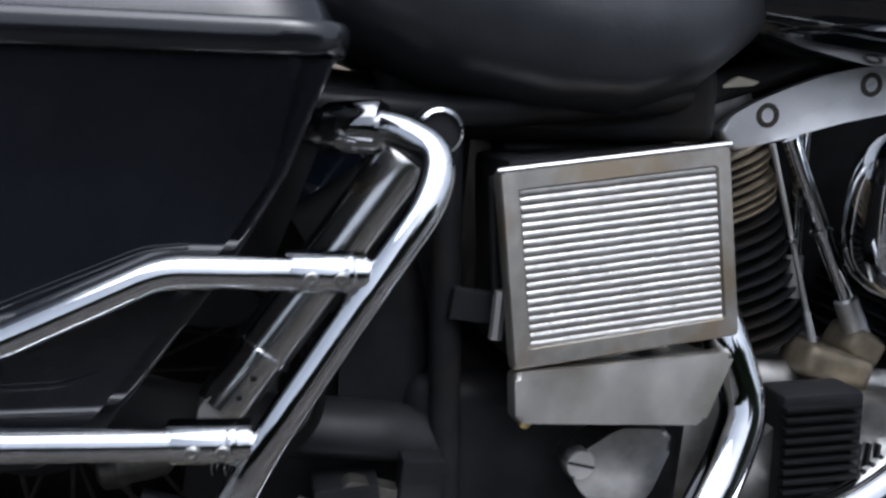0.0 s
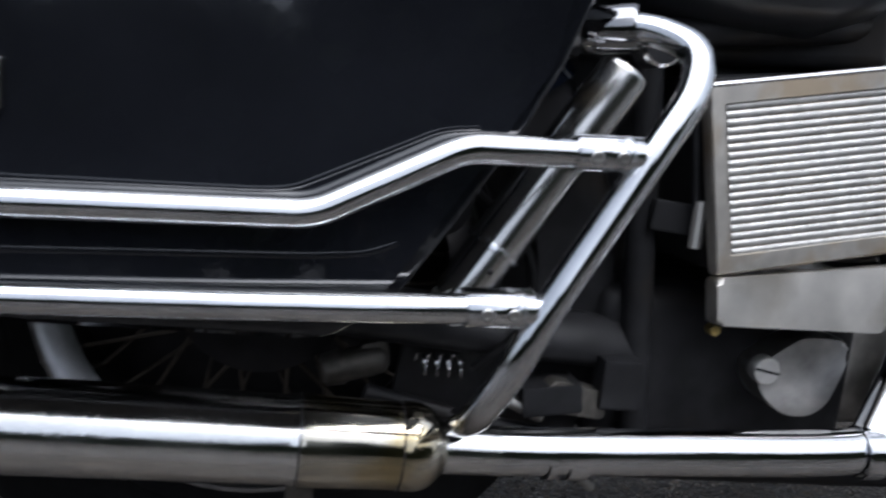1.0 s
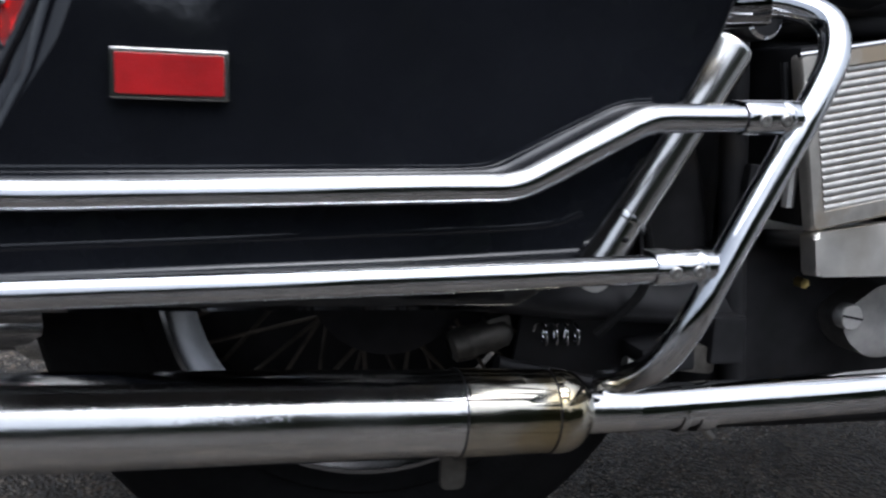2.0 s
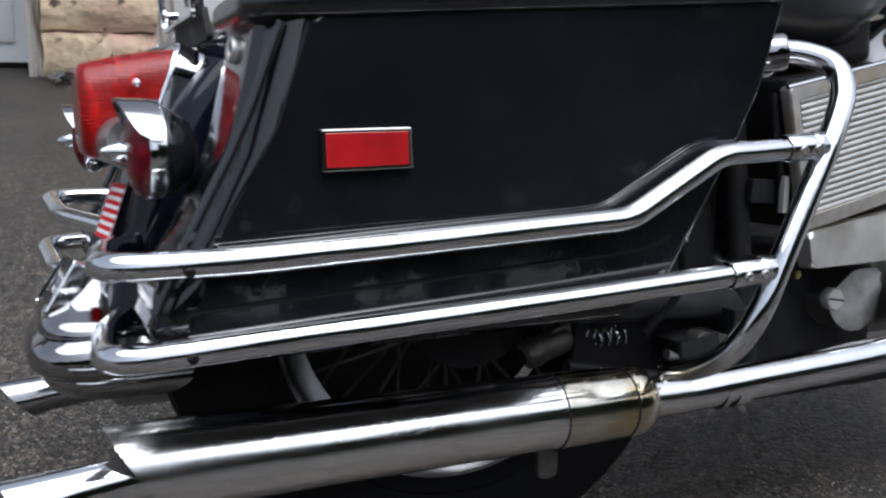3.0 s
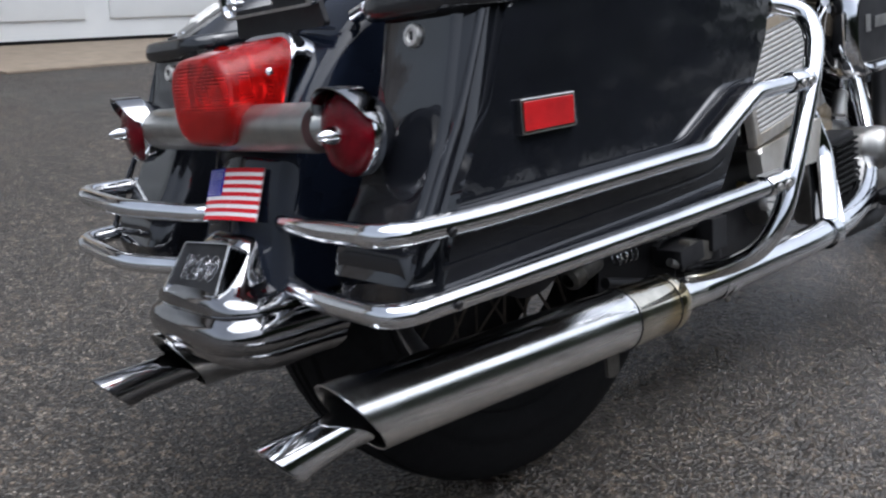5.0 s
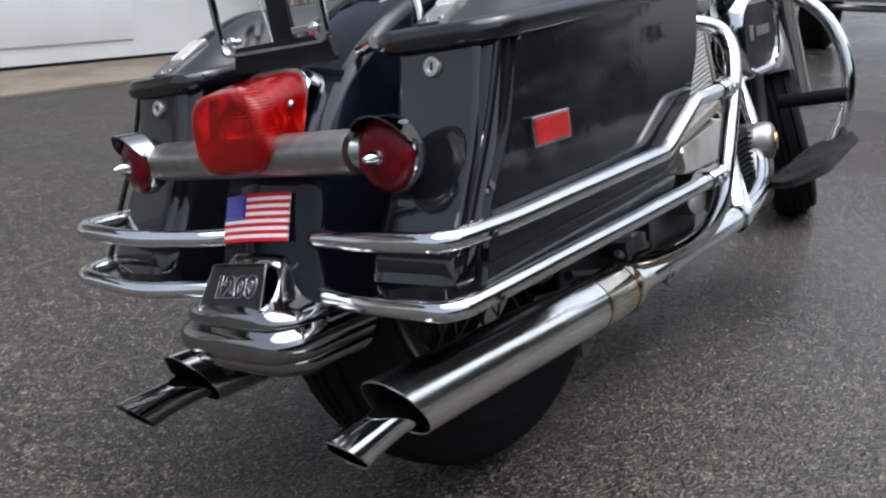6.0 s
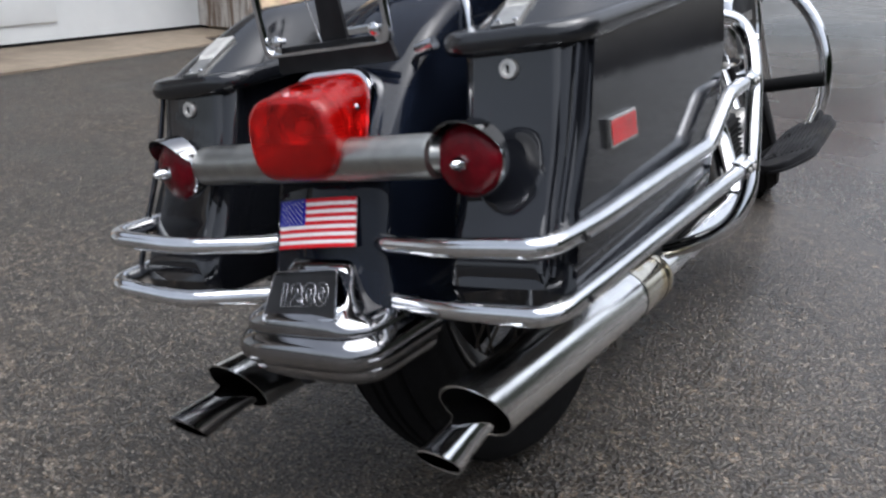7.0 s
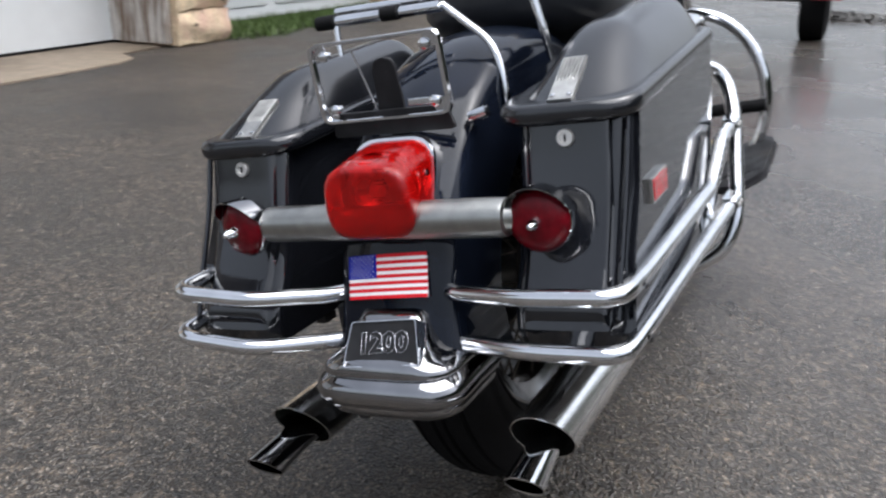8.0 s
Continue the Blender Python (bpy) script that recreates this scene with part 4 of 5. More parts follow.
def guard(side):
    s = -side
    hoop = tube([(0.140, -0.240 * s, 0.590), (0.188, -0.268 * s, 0.597), (0.218, -0.298 * s, 0.582), (0.211, -0.315 * s, 0.550), (0.181, -0.326 * s, 0.503), (0.1155, -0.333 * s, 0.387), (0.097, -0.331 * s, 0.343), (0.083, -0.312 * s, 0.303), (0.083, -0.268 * s, 0.278), (0.094, -0.205 * s, 0.256)], 0.0122, 0.040, 18)
    hoop = part("guard_hoop", hoop, CHROME, bike, "bent chrome guard hoop ahead of the saddlebag")
    # Dark-based chrome on end and barrel carries the black bag's reflection.
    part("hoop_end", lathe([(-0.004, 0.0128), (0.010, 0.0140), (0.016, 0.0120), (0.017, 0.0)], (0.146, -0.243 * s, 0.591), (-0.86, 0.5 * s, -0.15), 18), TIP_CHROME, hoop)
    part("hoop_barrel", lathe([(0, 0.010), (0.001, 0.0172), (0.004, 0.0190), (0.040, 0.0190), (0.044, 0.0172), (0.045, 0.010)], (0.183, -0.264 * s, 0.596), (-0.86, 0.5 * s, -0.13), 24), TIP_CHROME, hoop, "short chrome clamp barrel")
    part("hoop_bolt", tube([(0.138, -0.238 * s, 0.590), (0.120, -0.226 * s, 0.587)], 0.0055, 0, 10), STEEL, hoop)
    part("hoop_bracket", block((0.030, 0.14, 0.024), pose(0.132, -0.150 * s, 0.586, 0, 20, 10 * s), 0.006), SATIN, hoop)
    ends = (  # height, plan and heights of each rail
            (0.422, [(-0.455, 0.100), (-0.472, 0.190), (-0.482, 0.309), (-0.380, 0.313), (-0.0525, 0.325), (0.045, 0.327), (0.172, 0.326)], [0.419, 0.423, 0.4235, 0.4235, 0.4405, 0.4945, 0.5015]),
            (0.356, [(-0.458, 0.105), (-0.472, 0.190), (-0.482, 0.308), (-0.380, 0.313), (-0.10, 0.322), (0.02, 0.328), (0.107, 0.332)], [0.352, 0.356, 0.357, 0.362, 0.3745, 0.3815, 0.387]))
    for k, (z, xy, zs) in enumerate(ends):
        lift, drop, spread, back = (0.0, 0.008 - 0.003 * k, 0.0, 0.0) if side < 0 else (0.006 + 0.006 * k, 0.012 - 0.004 * k, -0.002 + 0.006 * k, 0.016 + 0.008 * k)
        zs = [zz - drop * (1 - 0.5 * n) if n < 2 else zz + lift for n, zz in enumerate(zs)]
        pts = [(x - (back if x < -0.45 else 0.0), -(y + (spread if y > 0.25 else 0.0)) * s, zz) for (x, y), zz in zip(xy, zs)]
        curl = [(-0.395, -0.050 * s, zs[0] + 0.004), (-0.440, -0.084 * s, zs[0] + 0.002)]
        rail = part("guard_rail", tube(curl + pts[1:], RAIL_R, [0.03, 0.03, 0.032, 0.03, 0.014, 0.014], 18, 8), CHROME, bike, "chrome tube rail along the saddlebag")
        a, b = Vector(pts[-1]), Vector(pts[-2])
        d = (b - a).normalized()
        part("sleeve", lathe([(0.002, 0.0120), (0.014, 0.0129), (0.049, 0.0129), (0.050, 0.0122)], a, d, 20), CHROME, rail)
        part("clamp_lip", block((0.052, 0.016, 0.0016), Matrix.Translation(a + d * 0.028 + Vector((0, 0.002 * s, 0.0127))) @ d.to_track_quat("X", "Z").to_matrix().to_4x4(), 0.0006), CHROME, rail)
        for t in (0.018, 0.037):
            part("bolt", lathe([(-0.002, 0.0048), (0.0012, 0.0048), (0.0020, 0.0040), (0.0020, 0.0022), (0.0008, 0.0018), (0.0008, 0.0)], a + d * t + Vector((0, -0.0125 * s, -0.0015)), (0, -s, -0.1), 12), ALLOY, rail, "small socket bolt")
        part("weld", lathe([(0.008, 0.0120), (0.0105, 0.0139), (0.0130, 0.0142), (0.0155, 0.0134), (0.017, 0.0125)], a, d, 18), CHROME, rail)
        part("plug", lathe([(0, 0.0045), (0.002, 0.004), (0.003, 0)], (pts[3][0] - 0.045, pts[3][1] + (-0.0095 if s > 0 else 0.0095), pts[3][2] - 0.004), (0, -s, -0.5), 10), SATIN, rail)


guard(-1)
guard(1)


# Exhaust: slash-cut mufflers with a small inner tip
def muffler(side):
    s = -side
    dx = 0.0 if side < 0 else -0.008
    y0, y1 = (-0.187, -0.183) if side < 0 else (0.166, 0.180)
    fall = 0.0 if side < 0 else 0.010
    prof = [(-0.452, 0.0400), (-0.20, 0.0395), (-0.050, 0.0388), (-0.046, 0.0396), (-0.040, 0.0396), (0.046, 0.0376), (0.056, 0.0380), (0.066, 0.0366), (0.074, 0.0324), (0.079, 0.0260), (0.081, 0.0228), (0.160, 0.0218)]
    bm = bmesh.new()
    rings = []
    for inner in (True, False):
        seq = prof if not inner else [(-0.30, 0.0378), (-0.452, 0.0384)]
        for x, r in seq:
            f = (x + 0.45) / 0.61
            c = Vector((x + dx, y0 + (y1 - y0) * f, 0.2335 - fall - 0.013 * f))
            slash = 0.026 if x == -0.452 else 0.0
            rings.append([bm.verts.new(c + Vector((-slash * math.sin(a), r * math.cos(a), r * math.sin(a)))) for a in (2 * math.pi * k / 40 for k in range(40))])
    ring_faces(bm, rings, True, False)
    muf = part("muffler", bm, WET_CHROME, bike, "long chrome muffler with a slash-cut end")
    part("baffle", lathe([(0, 0.0), (0, 0.0378)], (-0.33 + dx, y0, 0.231 - fall), (1, 0, 0), 32), SATIN, muf)
    # inner tip, turned out and cut at a slant
    bm = bmesh.new()
    rings = []
    tip = [(-0.36, 0.0200, 0, 0.0), (-0.46, 0.0205, -0.003, 0.0), (-0.500, 0.0212, -0.009, 0.0), (-0.5385, 0.0225, -0.016, 0.0195)]
    for x, r, drop, slash in tip + [(x, r - 0.0018, drop, slash) for x, r, drop, slash in tip[::-1]]:
        c = Vector((x + dx, y0 - (0.008 if x < -0.51 else 0.006 if x < -0.47 else 0.003) * (s if side < 0 else 0.3 * s), 0.229 - fall * 1.3 + drop * 0.6))
        rings.append([bm.verts.new(c + Vector((-slash * math.sin(a), r * math.cos(a), r * math.sin(a)))) for a in (2 * math.pi * k / 28 for k in range(28))])
    ring_faces(bm, rings, True, False)
    # Left tip takes the dark-based chrome: its dim reflections come from the colour.
    part("tip", bm, CHROME if side < 0 else TIP_CHROME, muf, "chrome slash-cut tail tip" if side < 0 else "chrome tail tip with dark reflections put in its colour")
    part("heat_band", lathe([(-0.040, 0.0399), (-0.036, 0.0403), (0.044, 0.0386), (0.047, 0.0380), (0.050, 0.0392), (0.058, 0.0396), (0.066, 0.0386), (0.073, 0.0356), (0.079, 0.0306), (0.084, 0.0250), (0.086, 0.0232)], (dx, y0 + (y1 - y0) * 0.73, 0.2239 - fall), (1, 0.0, -0.016), 40), CHROME_HOT, muf, "heat-stained chrome band")
    for at, r in ((-0.0415, 0.0394), (0.0462, 0.0380)):
        part("seam", lathe([(at - 0.0010, r), (at - 0.0007, r + 0.0012), (at + 0.0007, r + 0.0012), (at + 0.0010, r)], (dx, y0 + (y1 - y0) * 0.73, 0.2239 - fall), (1, 0.0, -0.016), 40), SATIN, muf, "dark joint line")
    for x in (0.1815, 0.2005):
        part("seam", lathe([(-0.0010, 0.0212), (-0.0007, 0.0236), (0.0007, 0.0236), (0.0010, 0.0212)], (x + dx, y1, 0.2205 - fall), (1, 0, 0), 32), SATIN, muf, "dark joint line")
    for x, w in ((0.186, 0.0035), (0.211, 0.009)):
        clamp = lathe([(-w - 0.001, 0.0215), (-w, 0.0238), (-w * 0.4, 0.0244), (w * 0.4, 0.0244), (w, 0.0238), (w + 0.001, 0.0215)], (x + dx, y1, 0.2205 - fall), (1, 0, 0), 32)
        part("clamp", clamp, CHROME, muf)
    part("clamp_bolt", tube([(0.216 + dx, y1 + 0.004 * s, 0.200 - fall), (0.236 + dx, y1 + 0.010 * s, 0.184 - fall)], 0.0045, 0, 10), ALLOY, muf)
    part("bracket", plate(round_corners([(-0.012, -0.024), (0.012, -0.024), (0.012, 0.02), (-0.012, 0.02)], 0.008), (-0.035 + dx, y1 + 0.016 * s, 0.170 - fall), (1, 0, 0), (0, 0, 1), 0.005, 0.001), DARK_CAST, muf)
    return muf


muffler(-1)
muffler(1)
pipe = part("exhaust_pipe", tube([(0.13, -0.183, 0.2205), (0.46, -0.194, 0.234), (0.58, -0.192, 0.248), (0.70, -0.17, 0.272), (0.86, -0.10, 0.35), (0.90, -0.05, 0.46)], 0.0222, 0.10, 24, 8), CHROME, bike, "chrome exhaust pipe")
down = part("down_pipe", tube([(0.540, -0.10, 0.475), (0.550, -0.128, 0.430), (0.576, -0.146, 0.360), (0.556, -0.162, 0.312), (0.508, -0.192, 0.240)], 0.0222, 0.022, 22, 8), CHROME, bike, "bent chrome rear down pipe")
part("joint_clamp", lathe([(-0.010, 0.0235), (-0.010, 0.026), (0.010, 0.026), (0.010, 0.0235)], (0.502, -0.195, 0.2375), (1, -0.03, 0.05), 28), CHROME, pipe)
part("seam", tube([(0.582, -0.1640, 0.354), (0.562, -0.1830, 0.306), (0.524, -0.2120, 0.252)], 0.002, 0.03, 8), CHROME, down)
part("exhaust_pipe", tube([(0.10, 0.180, 0.2105), (0.46, 0.180, 0.230), (0.60, 0.12, 0.26)], 0.0232, 0.08, 20), CHROME, bike)


# Shock absorbers
def shock(side):
    s = -side
    top, low = Vector((0.2285, -0.162 * s, 0.5885)), Vector((0.083, -0.173 * s, 0.353))
    d = (low - top).normalized()
    n = (low - top).length
    sh = part("shock_absorber", lathe([(0.020, 0.004), (0.024, 0.0232), (0.030, 0.0248), (n * 0.78, 0.0248), (n * 0.78 + 0.003, 0.0230)], top, d, 28, caps=True), SHOCK_SILVER, bike, "dulled chrome-covered rear shock absorber")
    part("collar", lathe([(n * 0.775, 0.0250), (n * 0.780, 0.0268), (n * 0.795, 0.0268), (n * 0.80, 0.0220)], top, d, 28, caps=True), CHROME, sh)
    part("lower_body", lathe([(n * 0.79, 0.0232), (n * 0.99, 0.0232), (n, 0.018)], top, d, 24, caps=True), SHOCK_SILVER, sh)
    part("eye", lathe([(-0.016, 0.009), (-0.016, 0.0185), (-0.012, 0.020), (0.012, 0.020), (0.016, 0.0185), (0.016, 0.009)], top + Vector((0.012, 0, 0.006)), (0, 1, 0), 24, caps=True), SATIN, sh)
    part("eye_ring", lathe([(-0.003, 0.0165), (0.0, 0.0195), (0.003, 0.0165)], top + Vector((0.012, -0.017 * s, 0.006)), (0, 1, 0), 24), CHROME, sh, "chrome ring round the upper bolt")
    part("lower_eye", lathe([(-0.018, 0.008), (-0.018, 0.017), (0.018, 0.017), (0.018, 0.008)], low, (0, 1, 0), 20, caps=True), STEEL, sh)
    for k in (0.86, 0.93):
        part("pin", lathe([(0, 0.003), (0.003, 0.002)], top.lerp(low, k) + Vector((0.004, -0.0230 * s, 0)), (0, -s, 0), 8, caps=True), SATIN, sh)


shock(-1)
shock(1)


# Ribbed battery cover
def quad_frame(tl, tr, bl):
    u, v = Vector(tr) - Vector(tl), Vector(bl) - Vector(tl)
    return Vector(tl), u.normalized(), u.length, v.normalized(), v.length


BT, bu, bw, bv, bh = quad_frame((0.2976, -0.161, 0.5662), (0.5150, -0.152, 0.6102), (0.330, -0.170, 0.393))
bn = bu.cross(bv).normalized()
if bn.y > 0:
    bn = -bn
edge = round_corners([(0, 0), (bw, 0), (bw * 1.005, bh * 1.01), (0, bh)], 0.006)
bm = bmesh.new()
back = [bm.verts.new(BT + bu * a + bv * b - bn * 0.014) for a, b in edge]
mid = [bm.verts.new(BT + bu * a + bv * b - bn * 0.004) for a, b in edge]
front = [bm.verts.new(BT + bu * (bw / 2 + (a - bw / 2) * 0.975) + bv * (bh / 2 + (b - bh / 2) * 0.97)) for a, b in edge]
lip = [bm.verts.new(BT + bu * (bw / 2 + (a - bw / 2) * 0.87) + bv * (bh / 2 + (b - bh / 2) * 0.80)) for a, b in edge]
pan = [bm.verts.new(BT + bu * (bw / 2 + (a - bw / 2) * 0.86) + bv * (bh / 2 + (b - bh / 2) * 0.79) - bn * 0.004) for a, b in edge]
ring_faces(bm, [back, mid, front, lip, pan])
cover = part("battery_cover", bm, STAINED_STEEL, bike, "bright ribbed metal battery cover with dull stains")
for k in range(19):
    t = 0.120 + 0.765 * k / 18
    a = BT + bu * (bw * 0.085) + bv * (bh * t) - bn * 0.0035
    b = BT + bu * (bw * 0.930) + bv * (bh * (t * 1.02)) - bn * 0.0035
    part("slat", loft([[p + bv * q + bn * r for q, r in ((-0.0034, 0), (-0.0018, 0.0011), (0.0, 0.0014), (0.0018, 0.0012), (0.0030, 0))] for p in (a, b)]), RIB_STEEL, cover)
part("top_lip", tube([BT - bn * 0.002, BT + bu * bw - bn * 0.002], 0.003, 0, 8), CHROME, cover)
case = part("battery_case", block((0.215, 0.11, 0.185), pose(0.425, -0.085, 0.500, 0, -8, 3), 0.01), SATIN, bike, "black battery case behind the cover")

# Lower chrome box under the battery cover
XT, xu, xw, xv, xh = quad_frame((0.3300, -0.173, 0.3905), (0.5440, -0.165, 0.4192), (0.3350, -0.177, 0.3465))
outline = round_corners([(0, 0), (xw, 0.001), (xw * 0.845, xh + 0.022), (0.0, xh)], 0.007)
part("lower_cover", plate([(a, -b) for a, b in outline], XT + Vector((0, 0.022, 0)), xu, -xv, 0.022, 0.006, 3), DULL_PLATE, bike, "dull polished metal cover below the battery cover")

# Cast housing with a slotted plug
house = [(0.404, 0.300), (0.432, 0.320), (0.452, 0.334), (0.502, 0.334), (0.509, 0.318), (0.492, 0.266), (0.474, 0.252), (0.444, 0.252), (0.416, 0.272)]
hs = part("cast_housing", plate(round_corners(house, 0.014), (0, -0.095, 0), (1, 0, 0), (0, 0, 1), 0.045, 0.006, 3), ALLOY, bike, "grey cast alloy housing with a slotted plug")
part("plug", lathe([(-0.004, 0.0145), (0.008, 0.0145), (0.010, 0.0130), (0.010, 0.0)], (0.4150, -0.136, 0.2985), (0, -1, 0), 28), STEEL, hs, "round slotted metal plug")
part("plug_slot", block((0.027, 0.001, 0.0025), pose(0.4150, -0.1462, 0.2985, 0, 10, 0), 0.0003), SATIN, hs)
part("fitting", lathe([(0, 0.006), (0.012, 0.006), (0.014, 0.0)], (0.360, -0.12, 0.333), (0, -1, 0), 6), BRASS, hs)

# Frame tubes and dark hardware behind
frame_part = part("main_frame", tube([(0.80, 0.0, 0.76), (0.56, -0.02, 0.665), (0.48, -0.08, 0.645), (0.26, -0.11, 0.610), (0.0, -0.105, 0.60)], 0.016, 0.05, 14), SATIN, bike, "black tubular motorcycle frame")
part("frame_tube", tube([(0.80, 0.02, 0.78), (0.50, 0.09, 0.66), (0.26, 0.11, 0.615), (0.0, 0.105, 0.60)], 0.016, 0.06, 12), SATIN, frame_part)
for s in (-1, 1):
    part("frame_tube", tube([(0.262, 0.10 * s, 0.60), (0.285, 0.105 * s, 0.36), (0.300, 0.11 * s, 0.20)], 0.015, 0.06, 12), SATIN, frame_part)
    part("frame_tube", tube([(0.28, 0.11 * s, 0.185), (0.60, 0.11 * s, 0.182), (0.95, 0.10 * s, 0.19), (1.05, 0.05 * s, 0.40), (1.10, 0.01 * s, 0.80)], 0.016, 0.06, 12), SATIN, frame_part)
    part("swingarm", tube([(0.30, 0.095 * s, 0.305), (0.10, 0.105 * s, 0.318), (-0.10, 0.105 * s, 0.335)], 0.030, 0.06, 16, flat=0.55 if s > 0 else 0.6), SATIN, frame_part)
part("frame_tube", tube([(0.30, -0.115, 0.20), (0.15, -0.118, 0.22), (0.02, -0.12, 0.25)], 0.008, 0.06, 12), SATIN, frame_part)
part("fender_stay", plate(round_corners([(-0.06, 0.40), (0.10, 0.40), (0.16, 0.60), (-0.16, 0.60)], 0.02), (0, -0.090, 0), (1, 0, 0), (0, 0, 1), 0.006, 0.001), SATIN, frame_part)
part("bracket", block((0.07, 0.012, 0.030), pose(0.312, -0.125, 0.440, 0, 4, 0), 0.003), SATIN, frame_part)
part("bracket", block((0.060, 0.05, 0.030), pose(0.200, -0.115, 0.255, 0, -8, 0), 0.004), SATIN, frame_part)
part("bracket", block((0.04, 0.03, 0.05), pose(0.265, -0.13, 0.275), 0.004), SATIN, frame_part)
part("axle_nut", lathe([(0, 0.022), (0.016, 0.022), (0.018, 0.014), (0.030, 0.013), (0.032, 0.0)], (AXLE.x, -0.115, AXLE.z), (0, -1, 0), 6), ALLOY, frame_part)
part("brake_drum", lathe([(0, 0.05), (0, 0.080), (0.03, 0.085), (0.034, 0.076), (0.044, 0.05), (0.05, 0.0)], (AXLE.x, -0.05, AXLE.z), (0, -1, 0), 40), SATIN, frame_part, "dull grey brake drum")
part("cable", tube([(0.300, -0.135, 0.56), (0.312, -0.14, 0.47), (0.318, -0.14, 0.435)], 0.004, 0.02, 8), SATIN, frame_part)
part("cable", tube([(0.318, -0.142, 0.46), (0.318, -0.142, 0.415)], 0.0065, 0, 8), STEEL, frame_part)
part("hose", tube([(0.10, -0.13, 0.45), (0.16, -0.14, 0.40), (0.17, -0.14, 0.33), (0.12, -0.13, 0.28)], 0.005, 0.03, 8), RUBBER, frame_part)

part("oil_tank", block((0.20, 0.20, 0.22), pose(0.425, 0.05, 0.50), 0.03, 3), SATIN, bike, "black oil tank under the seat")
part("seat_base", block((0.34, 0.17, 0.075), pose(0.37, 0.01, 0.632, 0, -5, 0), 0.015, 3), SATIN, bike, "black seat base and frame rail cover")
part("manifold", block((0.34, 0.10, 0.30), pose(0.76, 0.08, 0.56), 0.03, 3), SATIN, bike, "black cast engine cover")
# Sprocket disc and chain guard are oversized to keep the wheel's gaps dark.
part("sprocket", lathe([(0, 0.02), (0, 0.203), (0.006, 0.206), (0.012, 0.203), (0.012, 0.02)], (AXLE.x, 0.060, AXLE.z), (0, 1, 0), 48), SATIN, bike, "dark rear sprocket, enlarged to block the lit ground behind")
part("chain_guard", block((0.86, 0.02, 0.17), pose(0.02, 0.098, 0.305, 0, -1, 0), 0.006), SATIN, bike, "black chain guard")
part("transmission", block((0.30, 0.20, 0.17), pose(0.40, 0.0, 0.28), 0.03, 3), SATIN, bike, "grimy dark transmission case")
part("inner_panel", block((0.17, 0.15, 0.30), pose(0.215, 0.02, 0.49), 0.02, 3), SATIN, bike, "black inner panel ahead of the rear wheel")
part("inner_fender", fender(AXLE, FENDER_R - 0.008, 0.075, -28, 45, 60, 0.0, 0.10, 18), SATIN, bike, "black inner part of the rear fender")
part("primary_case", block((0.62, 0.08, 0.20), pose(0.56, 0.155, 0.30), 0.04, 3), STEEL, bike, "alloy primary chain case")
part("regulator", block((0.09, 0.05, 0.13), pose(0.665, -0.125, 0.315, 0, -6, 0), 0.008), SATIN, bike, "black finned regulator box")
for q in range(11):
    part("rib", block((0.082, 0.012, 0.005), pose(0.665 - 0.0012 * q, -0.154, 0.262 + 0.0105 * q, 0, -6, 0), 0.002), RUBBER, bike)
part("footrest_bracket", plate(round_corners([(0.176, 0.246), (0.200, 0.276), (0.250, 0.266), (0.256, 0.238)], 0.006), (0, -0.118, 0), (1, 0, 0), (0, 0, 1), 0.02, 0.003), DARK_CAST, bike, "grey cast bracket above the pipe")
# Added dark plate: keeps the bright part of the rim out of sight.
part("brake_anchor", plate(round_corners([(0.050, 0.215), (0.200, 0.205), (0.205, 0.300), (0.060, 0.300)], 0.015), (0, -0.0765, 0), (1, 0, 0), (0, 0, 1), 0.006, 0.002), SATIN, bike, "black plate added to hide the bright rim behind it")
lump = lathe([(0, 0.010), (0.004, 0.016), (0.020, 0.018), (0.024, 0.0155), (0.048, 0.0165), (0.060, 0.015), (0.066, 0.009), (0.068, 0.0)], (-0.020, -0.090, 0.258), (1, 0, 0.30), 20)
part("brake_cylinder", block((0.026, 0.02, 0.020), pose(0.030, -0.088, 0.282, 0, -15, 0), 0.004, bm=lump), DARK_CAST, bike, "dull brown cast brake cylinder")
coil = [(0.072 + 0.048 * q / 64, -0.094 + 0.011 * math.cos(math.pi * q / 8), 0.272 + 0.0125 * math.sin(math.pi * q / 8)) for q in range(65)]
part("return_spring", tube(coil, 0.0014, 0, 8), CHROME, bike, "small bright coil spring")
part("brake_rod", tube([(0.155, -0.130, 0.252), (0.193, -0.130, 0.236)], 0.0060, 0, 12), ALLOY, bike, "short chrome rod")

# Seat and tank
seat_rows = []
for x, w, zb, zt in ((-0.005, 0.05, 0.745, 0.775), (0.010, 0.110, 0.715, 0.80), (0.05, 0.150, 0.69, 0.825), (0.09, 0.165, 0.675, 0.835), (0.16, 0.170, 0.650, 0.835), (0.26, 0.172, 0.622, 0.80), (0.34, 0.170, 0.616, 0.775), (0.42, 0.160, 0.618, 0.775), (0.50, 0.135, 0.650, 0.79), (0.56, 0.10, 0.70, 0.80), (0.585, 0.05, 0.74, 0.79)):
    ring = []
    for k in range(24):
        a = 2 * math.pi * k / 24
        c, s = math.cos(a), math.sin(a)
        ring.append((x, w * math.copysign(abs(c) ** 0.6, c), (zb + zt) / 2 + (zt - zb) / 2 * math.copysign(abs(s) ** 0.7, s)))
    seat_rows.append(ring)
part("seat", loft(seat_rows), VINYL, bike, "black vinyl double seat")
tank_rows = []
